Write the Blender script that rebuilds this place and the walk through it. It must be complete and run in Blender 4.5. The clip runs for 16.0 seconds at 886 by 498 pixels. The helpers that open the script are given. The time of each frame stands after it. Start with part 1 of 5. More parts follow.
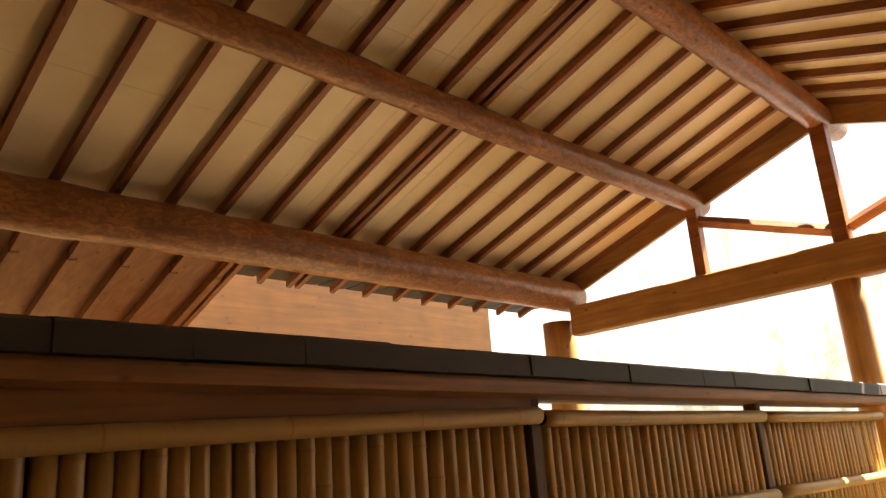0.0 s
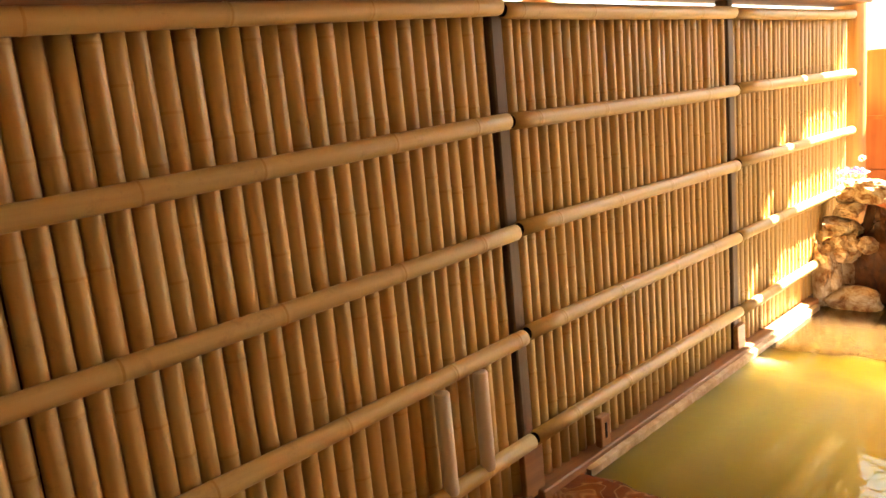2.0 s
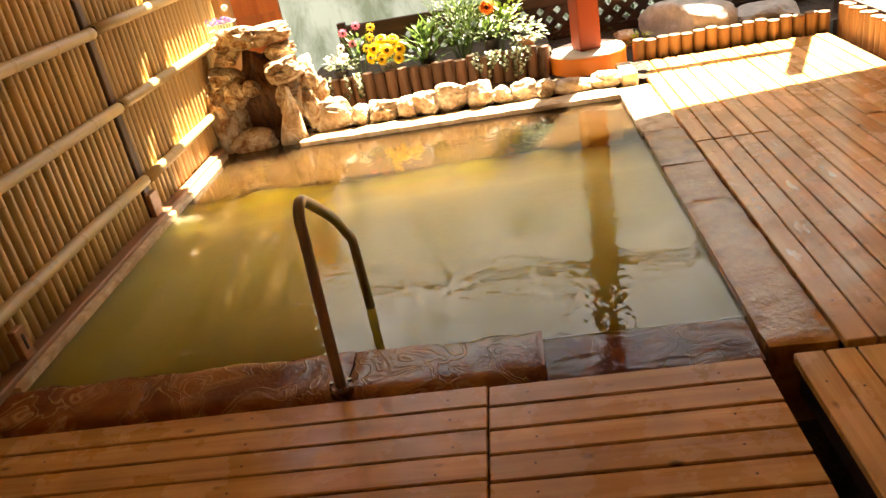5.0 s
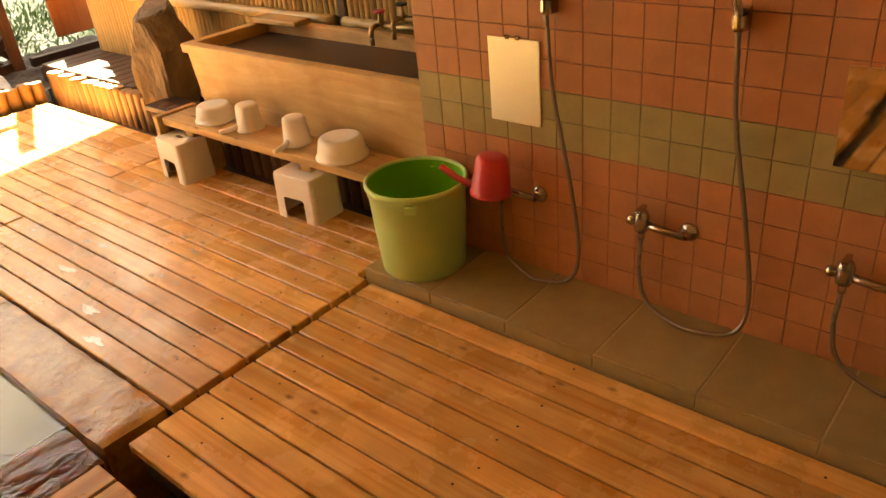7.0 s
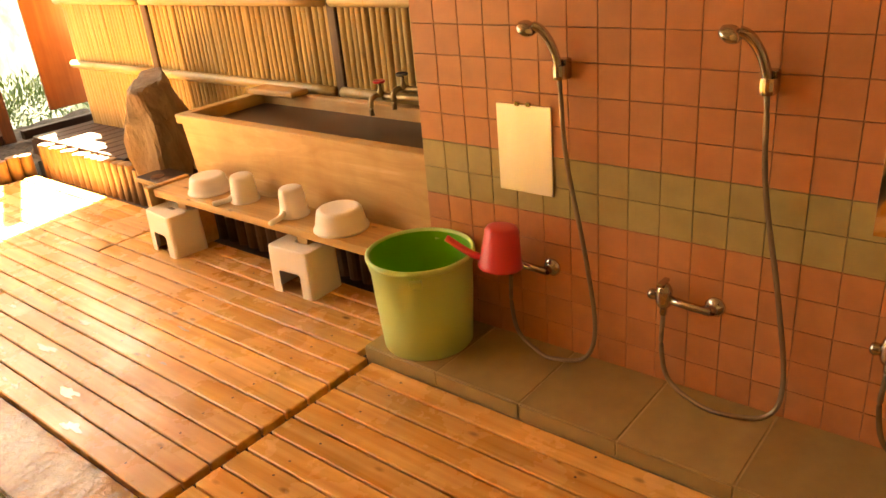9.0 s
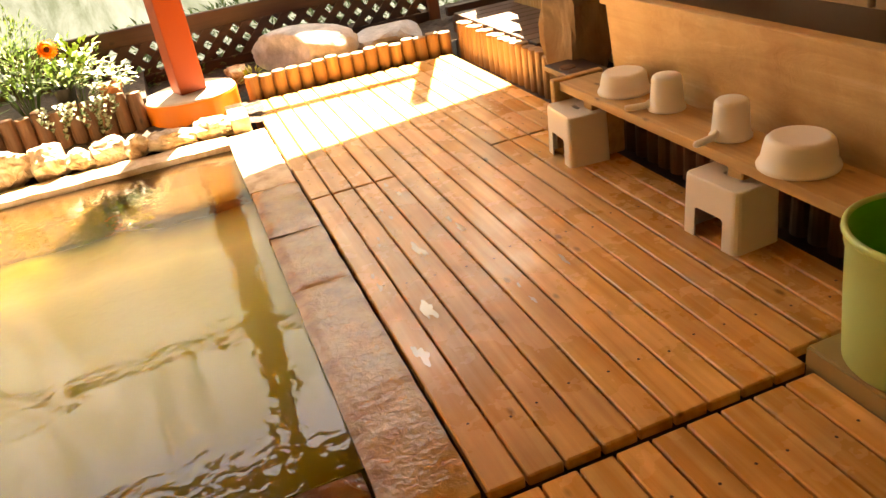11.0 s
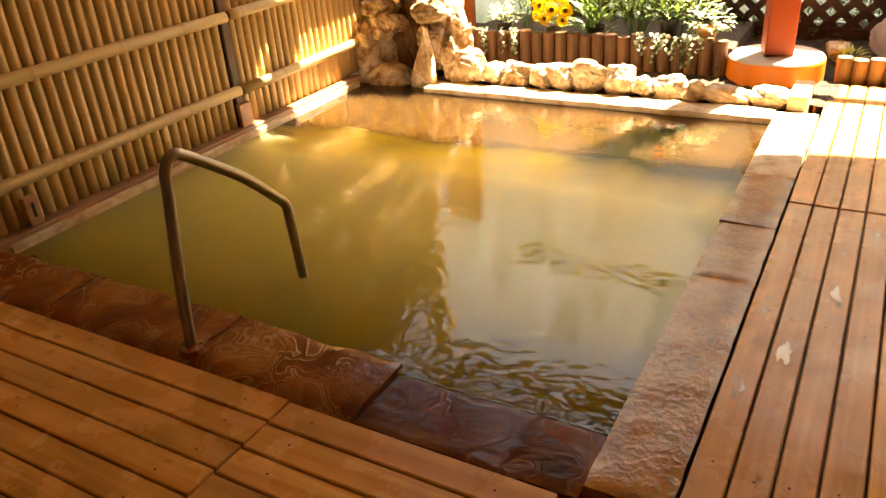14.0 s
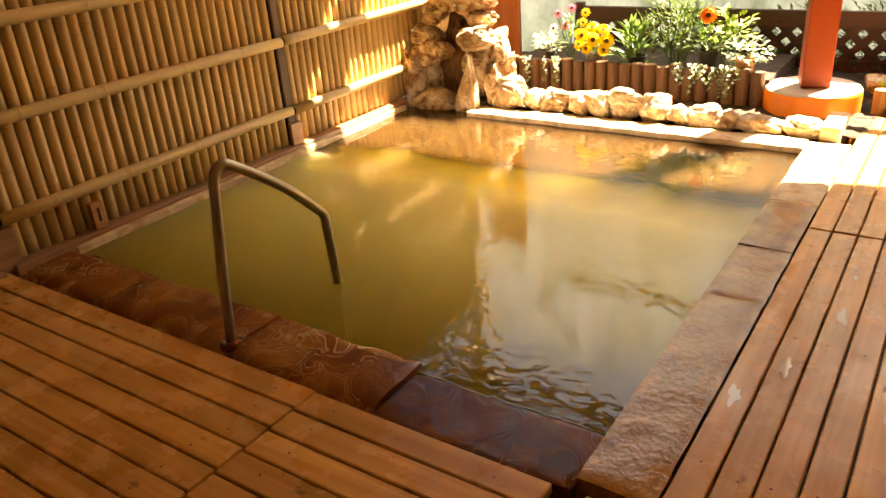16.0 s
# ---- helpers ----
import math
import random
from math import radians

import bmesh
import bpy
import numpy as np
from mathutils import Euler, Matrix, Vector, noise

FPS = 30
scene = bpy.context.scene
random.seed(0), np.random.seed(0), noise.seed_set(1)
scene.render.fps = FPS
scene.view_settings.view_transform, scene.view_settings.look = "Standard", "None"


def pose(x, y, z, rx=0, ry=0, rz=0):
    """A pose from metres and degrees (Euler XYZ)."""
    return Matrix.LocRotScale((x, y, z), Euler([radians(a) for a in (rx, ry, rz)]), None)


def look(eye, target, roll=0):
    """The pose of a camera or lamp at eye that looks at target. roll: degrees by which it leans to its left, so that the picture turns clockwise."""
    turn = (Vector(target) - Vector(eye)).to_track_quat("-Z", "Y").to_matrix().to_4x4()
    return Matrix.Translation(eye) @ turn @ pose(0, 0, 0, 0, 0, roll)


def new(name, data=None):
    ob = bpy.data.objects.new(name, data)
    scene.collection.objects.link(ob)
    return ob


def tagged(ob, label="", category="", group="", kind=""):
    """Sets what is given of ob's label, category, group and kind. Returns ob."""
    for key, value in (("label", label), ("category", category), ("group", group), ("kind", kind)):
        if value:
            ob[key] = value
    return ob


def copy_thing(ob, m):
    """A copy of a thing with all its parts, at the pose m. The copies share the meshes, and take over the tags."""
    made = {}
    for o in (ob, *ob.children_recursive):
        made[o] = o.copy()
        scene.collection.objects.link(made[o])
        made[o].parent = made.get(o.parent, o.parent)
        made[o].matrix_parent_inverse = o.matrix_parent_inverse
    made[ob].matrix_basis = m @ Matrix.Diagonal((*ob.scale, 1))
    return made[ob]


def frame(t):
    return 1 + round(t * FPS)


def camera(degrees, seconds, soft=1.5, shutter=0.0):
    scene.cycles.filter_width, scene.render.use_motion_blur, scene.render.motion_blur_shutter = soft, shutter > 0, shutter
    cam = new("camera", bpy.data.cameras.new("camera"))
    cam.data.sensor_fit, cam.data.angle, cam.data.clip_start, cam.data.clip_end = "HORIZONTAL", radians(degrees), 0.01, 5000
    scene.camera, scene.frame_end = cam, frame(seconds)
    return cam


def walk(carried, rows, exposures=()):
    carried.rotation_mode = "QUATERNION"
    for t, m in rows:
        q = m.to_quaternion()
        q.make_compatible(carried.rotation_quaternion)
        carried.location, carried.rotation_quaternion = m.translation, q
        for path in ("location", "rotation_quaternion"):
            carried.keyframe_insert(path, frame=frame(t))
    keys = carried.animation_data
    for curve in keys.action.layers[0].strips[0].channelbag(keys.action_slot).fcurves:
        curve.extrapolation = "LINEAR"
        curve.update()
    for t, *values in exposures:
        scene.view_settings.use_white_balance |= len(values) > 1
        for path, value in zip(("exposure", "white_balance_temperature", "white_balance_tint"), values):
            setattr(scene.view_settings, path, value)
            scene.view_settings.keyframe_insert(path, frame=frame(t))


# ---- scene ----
cam = camera(60.3, 16.0)
EXPOSURES = [(0, 3.1, 10000, 14), (0.6, 3.7, 10000, 14), (1, 4.12, 9800, 14), (1.5, 4.7, 9300, 14), (2.5, 4.85, 9000, 13), (3.2, 4.6, 9000, 13), (5.3, 3.75, 9400, 14), (6, 3.95, 9800, 14), (6.5, 4.2, 10500, 15),
             (7, 4.75, 12500, 16), (8, 5.3, 13500, 18), (8.5, 5.3, 13500, 18), (10.3, 4.66, 11200, 16), (11, 4.34, 11000, 16), (12, 4.0, 11000, 16), (16, 3.93, 11500, 16)]
PATH = [
    (0, (-1.244, -2.246, 1.7), (-2.594, -0.882, 2.26), -4.2),
    (0.5, (-1.259, -2.239, 1.668), (-2.695, -0.894, 2.027), -3.9),
    (1, (-1.271, -2.197, 1.628), (-2.744, -0.847, 1.716), -4.4),
    (1.5, (-1.261, -2.176, 1.604), (-2.734, -0.834, 1.44), -5.1),
    (2, (-1.249, -2.155, 1.59), (-2.645, -0.778, 1.197), -5.6),
    (2.5, (-1.253, -2.139, 1.58), (-2.492, -0.672, 1.023), -5.8),
    (3, (-1.23, -2.123, 1.564), (-2.285, -0.561, 0.896), -6.8),
    (3.2, (-1.196, -2.136, 1.563), (-2.179, -0.542, 0.862), -6.8),
    (5.3, (-0.884, -2.042, 1.501), (-0.824, -0.272, 0.573), -9.6),
    (5.5, (-0.863, -2.041, 1.516), (-0.567, -0.32, 0.541), -8.2),
    (6, (-0.803, -1.953, 1.503), (-0.025, -0.427, 0.469), -8.1),
    (6.5, (-0.796, -1.933, 1.523), (0.275, -0.61, 0.473), -7.1),
    (7, (-0.781, -1.933, 1.532), (0.503, -0.758, 0.547), -5.8),
    (7.5, (-0.772, -1.934, 1.537), (0.645, -0.855, 0.627), -5.2),
    (8, (-0.774, -1.93, 1.544), (0.732, -0.913, 0.711), -4.0),
    (8.2, (-0.797, -1.921, 1.541), (0.743, -0.925, 0.743), -3.3),
    (10.3, (-0.447, -1.423, 1.309), (0.492, 0.103, 0.418), -10.1),
    (10.5, (-0.421, -1.359, 1.295), (0.512, 0.163, 0.392), -10.3),
    (11, (-0.358, -1.184, 1.278), (0.143, 0.511, 0.342), -9.5),
    (11.5, (-0.3, -1.068, 1.245), (-0.255, 0.65, 0.223), -8.4),
    (12, (-0.243, -0.983, 1.323), (-0.648, 0.651, 0.244), -5.9),
    (12.5, (-0.113, -1.037, 1.349), (-0.774, 0.521, 0.284), -5.5),
    (13, (0.07, -1.113, 1.397), (-0.791, 0.378, 0.38), -5.0),
    (13.5, (0.176, -1.228, 1.42), (-0.69, 0.286, 0.441), -4.6),
    (14, (0.251, -1.337, 1.438), (-0.67, 0.172, 0.504), -4.6),
    (14.5, (0.344, -1.392, 1.458), (-0.664, 0.076, 0.546), -4.9),
    (15, (0.418, -1.426, 1.464), (-0.609, 0.05, 0.59), -4.7),
    (15.5, (0.441, -1.438, 1.464), (-0.592, 0.036, 0.593), -4.5),
    (16, (0.45, -1.445, 1.464), (-0.604, 0.02, 0.601), -4.6),
]
walk(cam, [(t, look(eye, target, roll)) for t, eye, target, roll in PATH], EXPOSURES)

# ---- world and sun ----
SUN = Vector((0.40, 0.93, 1.58)).normalized()
world = bpy.data.worlds.new("sky")
scene.world = world
world.use_nodes = True
wt = world.node_tree
sky = wt.nodes.new("ShaderNodeTexSky")
sky.sky_type, sky.sun_disc = "NISHITA", False
sky.sun_elevation = math.asin(SUN.z)
sky.sun_rotation = math.atan2(SUN.x, SUN.y)
wt.links.new(sky.outputs[0], wt.nodes["Background"].inputs[0])
wt.nodes["Background"].inputs[1].default_value = 0.05
sun = new("sun", bpy.data.lights.new("sun", "SUN"))
sun.data.energy, sun.data.angle, sun.data.color = 5.0, radians(0.5), (1.0, 0.97, 0.92)
sun.matrix_world = look(SUN * 20, (0, 0, 0))


# ---- materials ----
def material(name, base, rough=0.6, metal=0.0, spec=0.5):
    m = bpy.data.materials.new(name)
    m.use_nodes = True
    p = m.node_tree.nodes["Principled BSDF"]
    p.inputs["Base Color"].default_value = (*base, 1)
    p.inputs["Roughness"].default_value = rough
    p.inputs["Metallic"].default_value = metal
    p.inputs["Specular IOR Level"].default_value = spec
    return m, m.node_tree, p


def node(nt, kind, **values):
    n = nt.nodes.new(kind)
    for key, value in values.items():
        n.inputs[key].default_value = value
    return n


def coords(nt, scale=(1, 1, 1), jitter=0.0):
    """Object coordinates, stretched, and shifted at random from piece to piece."""
    tc = nt.nodes.new("ShaderNodeTexCoord")
    mp = nt.nodes.new("ShaderNodeMapping")
    mp.inputs["Scale"].default_value = scale
    nt.links.new(tc.outputs["Object"], mp.inputs[0])
    if jitter:
        info = nt.nodes.new("ShaderNodeObjectInfo")
        mul = nt.nodes.new("ShaderNodeMath")
        mul.operation = "MULTIPLY"
        mul.inputs[1].default_value = jitter
        nt.links.new(info.outputs["Random"], mul.inputs[0])
        nt.links.new(mul.outputs[0], mp.inputs["Location"])
    return mp.outputs[0]


def noisy(nt, vec, scale, detail=4.0, rough=0.55, distort=0.0):
    n = node(nt, "ShaderNodeTexNoise", Scale=scale, Detail=detail, Roughness=rough, Distortion=distort)
    nt.links.new(vec, n.inputs["Vector"])
    return n.outputs["Fac"]


def ramp(nt, fac, stops):
    r = nt.nodes.new("ShaderNodeValToRGB")
    el = r.color_ramp.elements
    while len(el) < len(stops):
        el.new(0.5)
    for e, (pos, col) in zip(el, stops):
        e.position = pos
        e.color = (*col, 1) if len(col) == 3 else col
    nt.links.new(fac, r.inputs[0])
    return r.outputs[0]


def mixed(nt, fac, a, b, mode="MIX"):
    m = nt.nodes.new("ShaderNodeMix")
    m.data_type, m.blend_type = "RGBA", mode
    for sock, v in ((m.inputs[0], fac), (m.inputs[6], a), (m.inputs[7], b)):
        if isinstance(v, (int, float)):
            sock.default_value = v
        elif isinstance(v, tuple):
            sock.default_value = (*v, 1)
        else:
            nt.links.new(v, sock)
    return m.outputs[2]


def bump(nt, p, height, strength=0.3, distance=0.01):
    b = node(nt, "ShaderNodeBump", Strength=strength, Distance=distance)
    nt.links.new(height, b.inputs["Height"])
    nt.links.new(b.outputs[0], p.inputs["Normal"])


def varied(nt, colour, amount=0.25):
    """Brightens or darkens each piece by its own random amount."""
    info = nt.nodes.new("ShaderNodeObjectInfo")
    mr = nt.nodes.new("ShaderNodeMapRange")
    mr.inputs[3].default_value, mr.inputs[4].default_value = 1 - amount, 1 + amount
    nt.links.new(info.outputs["Random"], mr.inputs[0])
    hsv = nt.nodes.new("ShaderNodeHueSaturation")
    nt.links.new(mr.outputs[0], hsv.inputs["Value"])
    nt.links.new(colour, hsv.inputs["Color"])
    return hsv.outputs[0]


def wood(name, dark, light, axis=1, rough=0.45, grain=9.0, wet=0.0, knots=True, piece=0.15, relief=0.2, scars=0.0):
    m, nt, p = material(name, light, rough)
    st = [grain * 2.2] * 3
    st[axis] = grain * 0.11
    v = coords(nt, st, 37.0)
    g = noisy(nt, v, 1.0, 6, 0.6, 0.7)
    col = ramp(nt, g, [(0.32, dark), (0.5, tuple((a + b) / 2 for a, b in zip(dark, light))), (0.66, light)])
    v2 = coords(nt, (3, 3, 3), 11.0)
    blot = noisy(nt, v2, 1.3, 3)
    col = mixed(nt, ramp(nt, blot, [(0.35, (0, 0, 0)), (0.75, (0.45,) * 3)]), col, tuple(c * 0.55 for c in dark))
    if knots:
        kst = [9.0] * 3
        kst[axis] = 4.5
        kv = coords(nt, kst, 23.0)
        vo = node(nt, "ShaderNodeTexVoronoi", Scale=1.0)
        nt.links.new(kv, vo.inputs["Vector"])
        k = ramp(nt, vo.outputs["Distance"], [(0.05, (0.85,) * 3), (0.12, (0, 0, 0))])
        col = mixed(nt, k, col, tuple(c * 0.3 for c in dark))
    if scars:
        sst = [26.0] * 3
        sst[axis] = 13.0
        sc = noisy(nt, coords(nt, sst, 5.0), 1.0, 4, 0.6, 1.2)
        col = mixed(nt, ramp(nt, sc, [(0.46, (scars,) * 3), (0.58, (0, 0, 0))]), col, tuple(c * 0.35 for c in dark))
        g = sc
    col = varied(nt, col, piece)
    nt.links.new(col, p.inputs["Base Color"])
    if wet:
        tc = nt.nodes.new("ShaderNodeNewGeometry")
        wn = node(nt, "ShaderNodeTexNoise", Scale=2.6, Detail=5.0, Roughness=0.65)
        nt.links.new(tc.outputs["Position"], wn.inputs["Vector"])
        r = ramp(nt, wn.outputs["Fac"], [(0.42, (rough,) * 3), (0.62, (wet,) * 3)])
        nt.links.new(r, p.inputs["Roughness"])
    bump(nt, p, g, relief, 0.004)
    return m


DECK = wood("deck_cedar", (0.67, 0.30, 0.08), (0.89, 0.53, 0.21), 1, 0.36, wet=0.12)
# cross planks: browner cedar, with the near deck's shade put into the colour
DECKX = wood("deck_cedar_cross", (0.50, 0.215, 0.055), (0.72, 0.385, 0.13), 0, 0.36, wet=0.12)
ROOFWOOD = wood("roof_timber", (0.22, 0.07, 0.024), (0.38, 0.14, 0.05), 0, 0.5)
LOGWOOD = wood("purlin_log", (0.32, 0.115, 0.042), (0.56, 0.24, 0.095), 1, 0.35, grain=5, scars=0.5, relief=0.8)
BEAMWOOD = wood("beam_timber", (0.30, 0.14, 0.05), (0.5, 0.26, 0.1), 0, 0.5)
PLANKWOOD = wood("plank_timber", (0.28, 0.13, 0.06), (0.48, 0.25, 0.12), 1, 0.5)
DARKWOOD = wood("dark_stained_wood", (0.03, 0.014, 0.008), (0.07, 0.03, 0.018), 0, 0.5)
POSTWOOD = wood("grey_post", (0.10, 0.06, 0.035), (0.2, 0.13, 0.08), 2, 0.6)
STAKE = wood("log_stake", (0.15, 0.075, 0.03), (0.30, 0.165, 0.075), 2, 0.5)
BENCHWOOD = wood("bench_cedar", (0.48, 0.27, 0.10), (0.70, 0.45, 0.20), 1, 0.5)

CEILBOARD, nt, p = material("ceiling_board", (0.62, 0.48, 0.28), 0.42)
v = coords(nt, (1, 1, 1))
col = ramp(nt, noisy(nt, v, 1.6, 5), [(0.3, (0.76, 0.63, 0.42)), (0.7, (0.90, 0.80, 0.60))])
nt.links.new(col, p.inputs["Base Color"])
bump(nt, p, noisy(nt, v, 40, 2), 0.05)


def bamboo(name, a, b, axis):
    m, nt, p = material(name, b, 0.36)
    st = [30.0] * 3
    st[axis] = 1.2
    v = coords(nt, st, 51.0)
    g = noisy(nt, v, 1.0, 4)
    col = ramp(nt, g, [(0.3, a), (0.7, b)])
    spots = noisy(nt, coords(nt, (6, 6, 6), 19.0), 3.0, 6, 0.7)
    col = mixed(nt, ramp(nt, spots, [(0.56, (0, 0, 0)), (0.72, (0.4,) * 3)]), col, tuple(c * 0.5 for c in a))
    col = varied(nt, col, 0.08)
    nt.links.new(col, p.inputs["Base Color"])
    bump(nt, p, g, 0.06, 0.002)
    return m


BAMBOO = bamboo("bamboo_cane", (0.47, 0.30, 0.115), (0.60, 0.415, 0.185), 2)
BAMBOOY = bamboo("bamboo_rail", (0.48, 0.33, 0.14), (0.61, 0.44, 0.205), 1)
BNODE = bamboo("bamboo_node", (0.42, 0.25, 0.075), (0.54, 0.34, 0.12), 2)
# screen behind the tank: tan bamboo, darkened to carry the shade there
SHADEDCANE = bamboo("shaded_bamboo_cane", (0.37, 0.25, 0.105), (0.50, 0.36, 0.165), 2)
SHADEDRAIL = bamboo("shaded_bamboo_rail", (0.38, 0.27, 0.12), (0.50, 0.38, 0.19), 1)

# mineral-stained stone of the kerb
STONE, nt, p = material("wet_kerb_stone", (0.2, 0.11, 0.05), 0.3, 0.0, 0.6)
v = coords(nt, (1, 1, 1), 9.0)
n1 = noisy(nt, v, 9, 8, 0.65, 0.3)
col = ramp(nt, n1, [(0.3, (0.20, 0.075, 0.016)), (0.5, (0.37, 0.17, 0.042)), (0.68, (0.47, 0.26, 0.08))])
nt.links.new(varied(nt, col, 0.1), p.inputs["Base Color"])
nt.links.new(ramp(nt, noisy(nt, v, 3.5, 4), [(0.4, (0.06,) * 3), (0.65, (0.2,) * 3)]), p.inputs["Roughness"])
bump(nt, p, noisy(nt, v, 38, 4, 0.6, 0.4), 0.42, 0.009)

# smooth iron-red stone, overflowed by the spring
IRONSTONE, nt, p = material("iron_red_stone", (0.15, 0.05, 0.012), 0.2, 0.0, 0.4)
v = coords(nt, (1, 1, 1), 9.0)
col = ramp(nt, noisy(nt, v, 5, 7, 0.6, 0.5), [(0.3, (0.10, 0.024, 0.005)), (0.55, (0.22, 0.062, 0.012)), (0.72, (0.32, 0.115, 0.025))])
# pale sinter rims that curl where the overflow dries
curl = noisy(nt, v, 5, 2.0, 0.5, 1.0)
rims = ramp(nt, curl, [(0.44, (0, 0, 0)), (0.455, (1, 1, 1)), (0.475, (0.1,) * 3), (0.535, (0, 0, 0)), (0.55, (0.9,) * 3), (0.575, (0.15,) * 3), (0.63, (0.7,) * 3), (0.66, (0.2,) * 3)])
where = ramp(nt, noisy(nt, v, 2.2, 2), [(0.36, (0, 0, 0)), (0.54, (0.62,) * 3)])
rims = mixed(nt, 1.0, rims, where, "MULTIPLY")
nt.links.new(mixed(nt, rims, col, (0.52, 0.32, 0.13)), p.inputs["Base Color"])
nt.links.new(ramp(nt, noisy(nt, v, 5, 4), [(0.4, (0.08,) * 3), (0.65, (0.3,) * 3)]), p.inputs["Roughness"])
bump(nt, p, mixed(nt, 0.6, noisy(nt, v, 24, 4, 0.55, 1.0), rims), 0.5, 0.012)

LIME, nt, p = material("limescale_kerb", (0.55, 0.42, 0.27), 0.55)
v = coords(nt)
col = ramp(nt, noisy(nt, v, 9, 6, 0.6, 0.5), [(0.3, (0.36, 0.2, 0.09)), (0.5, (0.58, 0.42, 0.25)), (0.7, (0.74, 0.62, 0.45))])
nt.links.new(col, p.inputs["Base Color"])
bump(nt, p, noisy(nt, v, 28, 6), 0.5, 0.01)

ROCK, nt, p = material("tufa_rock", (0.5, 0.33, 0.18), 0.7)
v = coords(nt, (1, 1, 1), 7.0)
n1 = noisy(nt, v, 11, 8, 0.68, 0.8)
col = ramp(nt, n1, [(0.3, (0.085, 0.028, 0.009)), (0.42, (0.32, 0.16, 0.065)), (0.52, (0.56, 0.42, 0.27)), (0.66, (0.76, 0.69, 0.58))])
nt.links.new(varied(nt, col, 0.2), p.inputs["Base Color"])
bump(nt, p, noisy(nt, v, 26, 8, 0.7), 0.9, 0.03)

BOULDER, nt, p = material("grey_boulder", (0.4, 0.38, 0.35), 0.8)
v = coords(nt)
col = ramp(nt, noisy(nt, v, 9, 8, 0.7), [(0.3, (0.27, 0.26, 0.24)), (0.6, (0.50, 0.48, 0.46)), (0.8, (0.66, 0.64, 0.61))])
nt.links.new(col, p.inputs["Base Color"])
bump(nt, p, noisy(nt, v, 22, 8), 0.6, 0.02)

# milky green-yellow spring water: mirror gloss over a cloudy, partly clear body
WATER = bpy.data.materials.new("cloudy_spring_water")
WATER.use_nodes = True
nt = WATER.node_tree
p = nt.nodes["Principled BSDF"]
p.inputs["Roughness"].default_value = 1.0
p.inputs["Specular IOR Level"].default_value = 0.0
p.inputs["Subsurface Weight"].default_value = 1.0
p.inputs["Subsurface Radius"].default_value = (1.0, 0.9, 0.5)
p.inputs["Subsurface Scale"].default_value = 1.5
gm = nt.nodes.new("ShaderNodeNewGeometry")
n1 = node(nt, "ShaderNodeTexNoise", Scale=0.9, Detail=3.0, Roughness=0.5, Distortion=0.8)
nt.links.new(gm.outputs["Position"], n1.inputs["Vector"])
# colour set along y: cloudy pale middle, dark brown over the shallow step
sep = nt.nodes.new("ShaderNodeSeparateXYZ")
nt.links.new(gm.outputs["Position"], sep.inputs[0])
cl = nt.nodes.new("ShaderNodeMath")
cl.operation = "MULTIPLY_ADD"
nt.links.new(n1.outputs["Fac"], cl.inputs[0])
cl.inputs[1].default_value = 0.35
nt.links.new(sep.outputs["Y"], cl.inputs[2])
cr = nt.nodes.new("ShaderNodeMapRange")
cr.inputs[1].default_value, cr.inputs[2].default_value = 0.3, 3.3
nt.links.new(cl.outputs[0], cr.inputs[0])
# scattered sun glow painted into the middle, sun patch toned down at far end
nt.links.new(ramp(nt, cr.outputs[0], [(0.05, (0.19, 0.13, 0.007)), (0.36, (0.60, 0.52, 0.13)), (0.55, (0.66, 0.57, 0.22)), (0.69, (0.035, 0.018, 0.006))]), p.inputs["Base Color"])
# small ripples that come in patches over a nearly still surface
w1 = node(nt, "ShaderNodeTexNoise", Scale=19.0, Detail=1.5, Roughness=0.45, Distortion=0.4)
nt.links.new(gm.outputs["Position"], w1.inputs["Vector"])
w2 = node(nt, "ShaderNodeTexNoise", Scale=1.7, Detail=1.0)
nt.links.new(gm.outputs["Position"], w2.inputs["Vector"])
wm = nt.nodes.new("ShaderNodeMath")
wm.operation = "MULTIPLY"
nt.links.new(w1.outputs["Fac"], wm.inputs[0])
nt.links.new(ramp(nt, w2.outputs["Fac"], [(0.38, (0.25,) * 3), (0.62, (1.0,) * 3)]), wm.inputs[1])
wb_ = node(nt, "ShaderNodeBump", Strength=0.5, Distance=0.006)
nt.links.new(wm.outputs[0], wb_.inputs["Height"])
tp_ = node(nt, "ShaderNodeBsdfTransparent", Color=(0.42, 0.33, 0.08, 1))
body = node(nt, "ShaderNodeMixShader", Fac=0.17)
nt.links.new(p.outputs[0], body.inputs[1])
nt.links.new(tp_.outputs[0], body.inputs[2])
fr = node(nt, "ShaderNodeFresnel", IOR=1.52)
nt.links.new(wb_.outputs[0], fr.inputs["Normal"])
gl = node(nt, "ShaderNodeBsdfGlossy", Roughness=0.005)
nt.links.new(wb_.outputs[0], gl.inputs["Normal"])
skin = nt.nodes.new("ShaderNodeMixShader")
nt.links.new(fr.outputs[0], skin.inputs[0])
nt.links.new(body.outputs[0], skin.inputs[1])
nt.links.new(gl.outputs[0], skin.inputs[2])
nt.links.new(skin.outputs[0], nt.nodes["Material Output"].inputs[0])

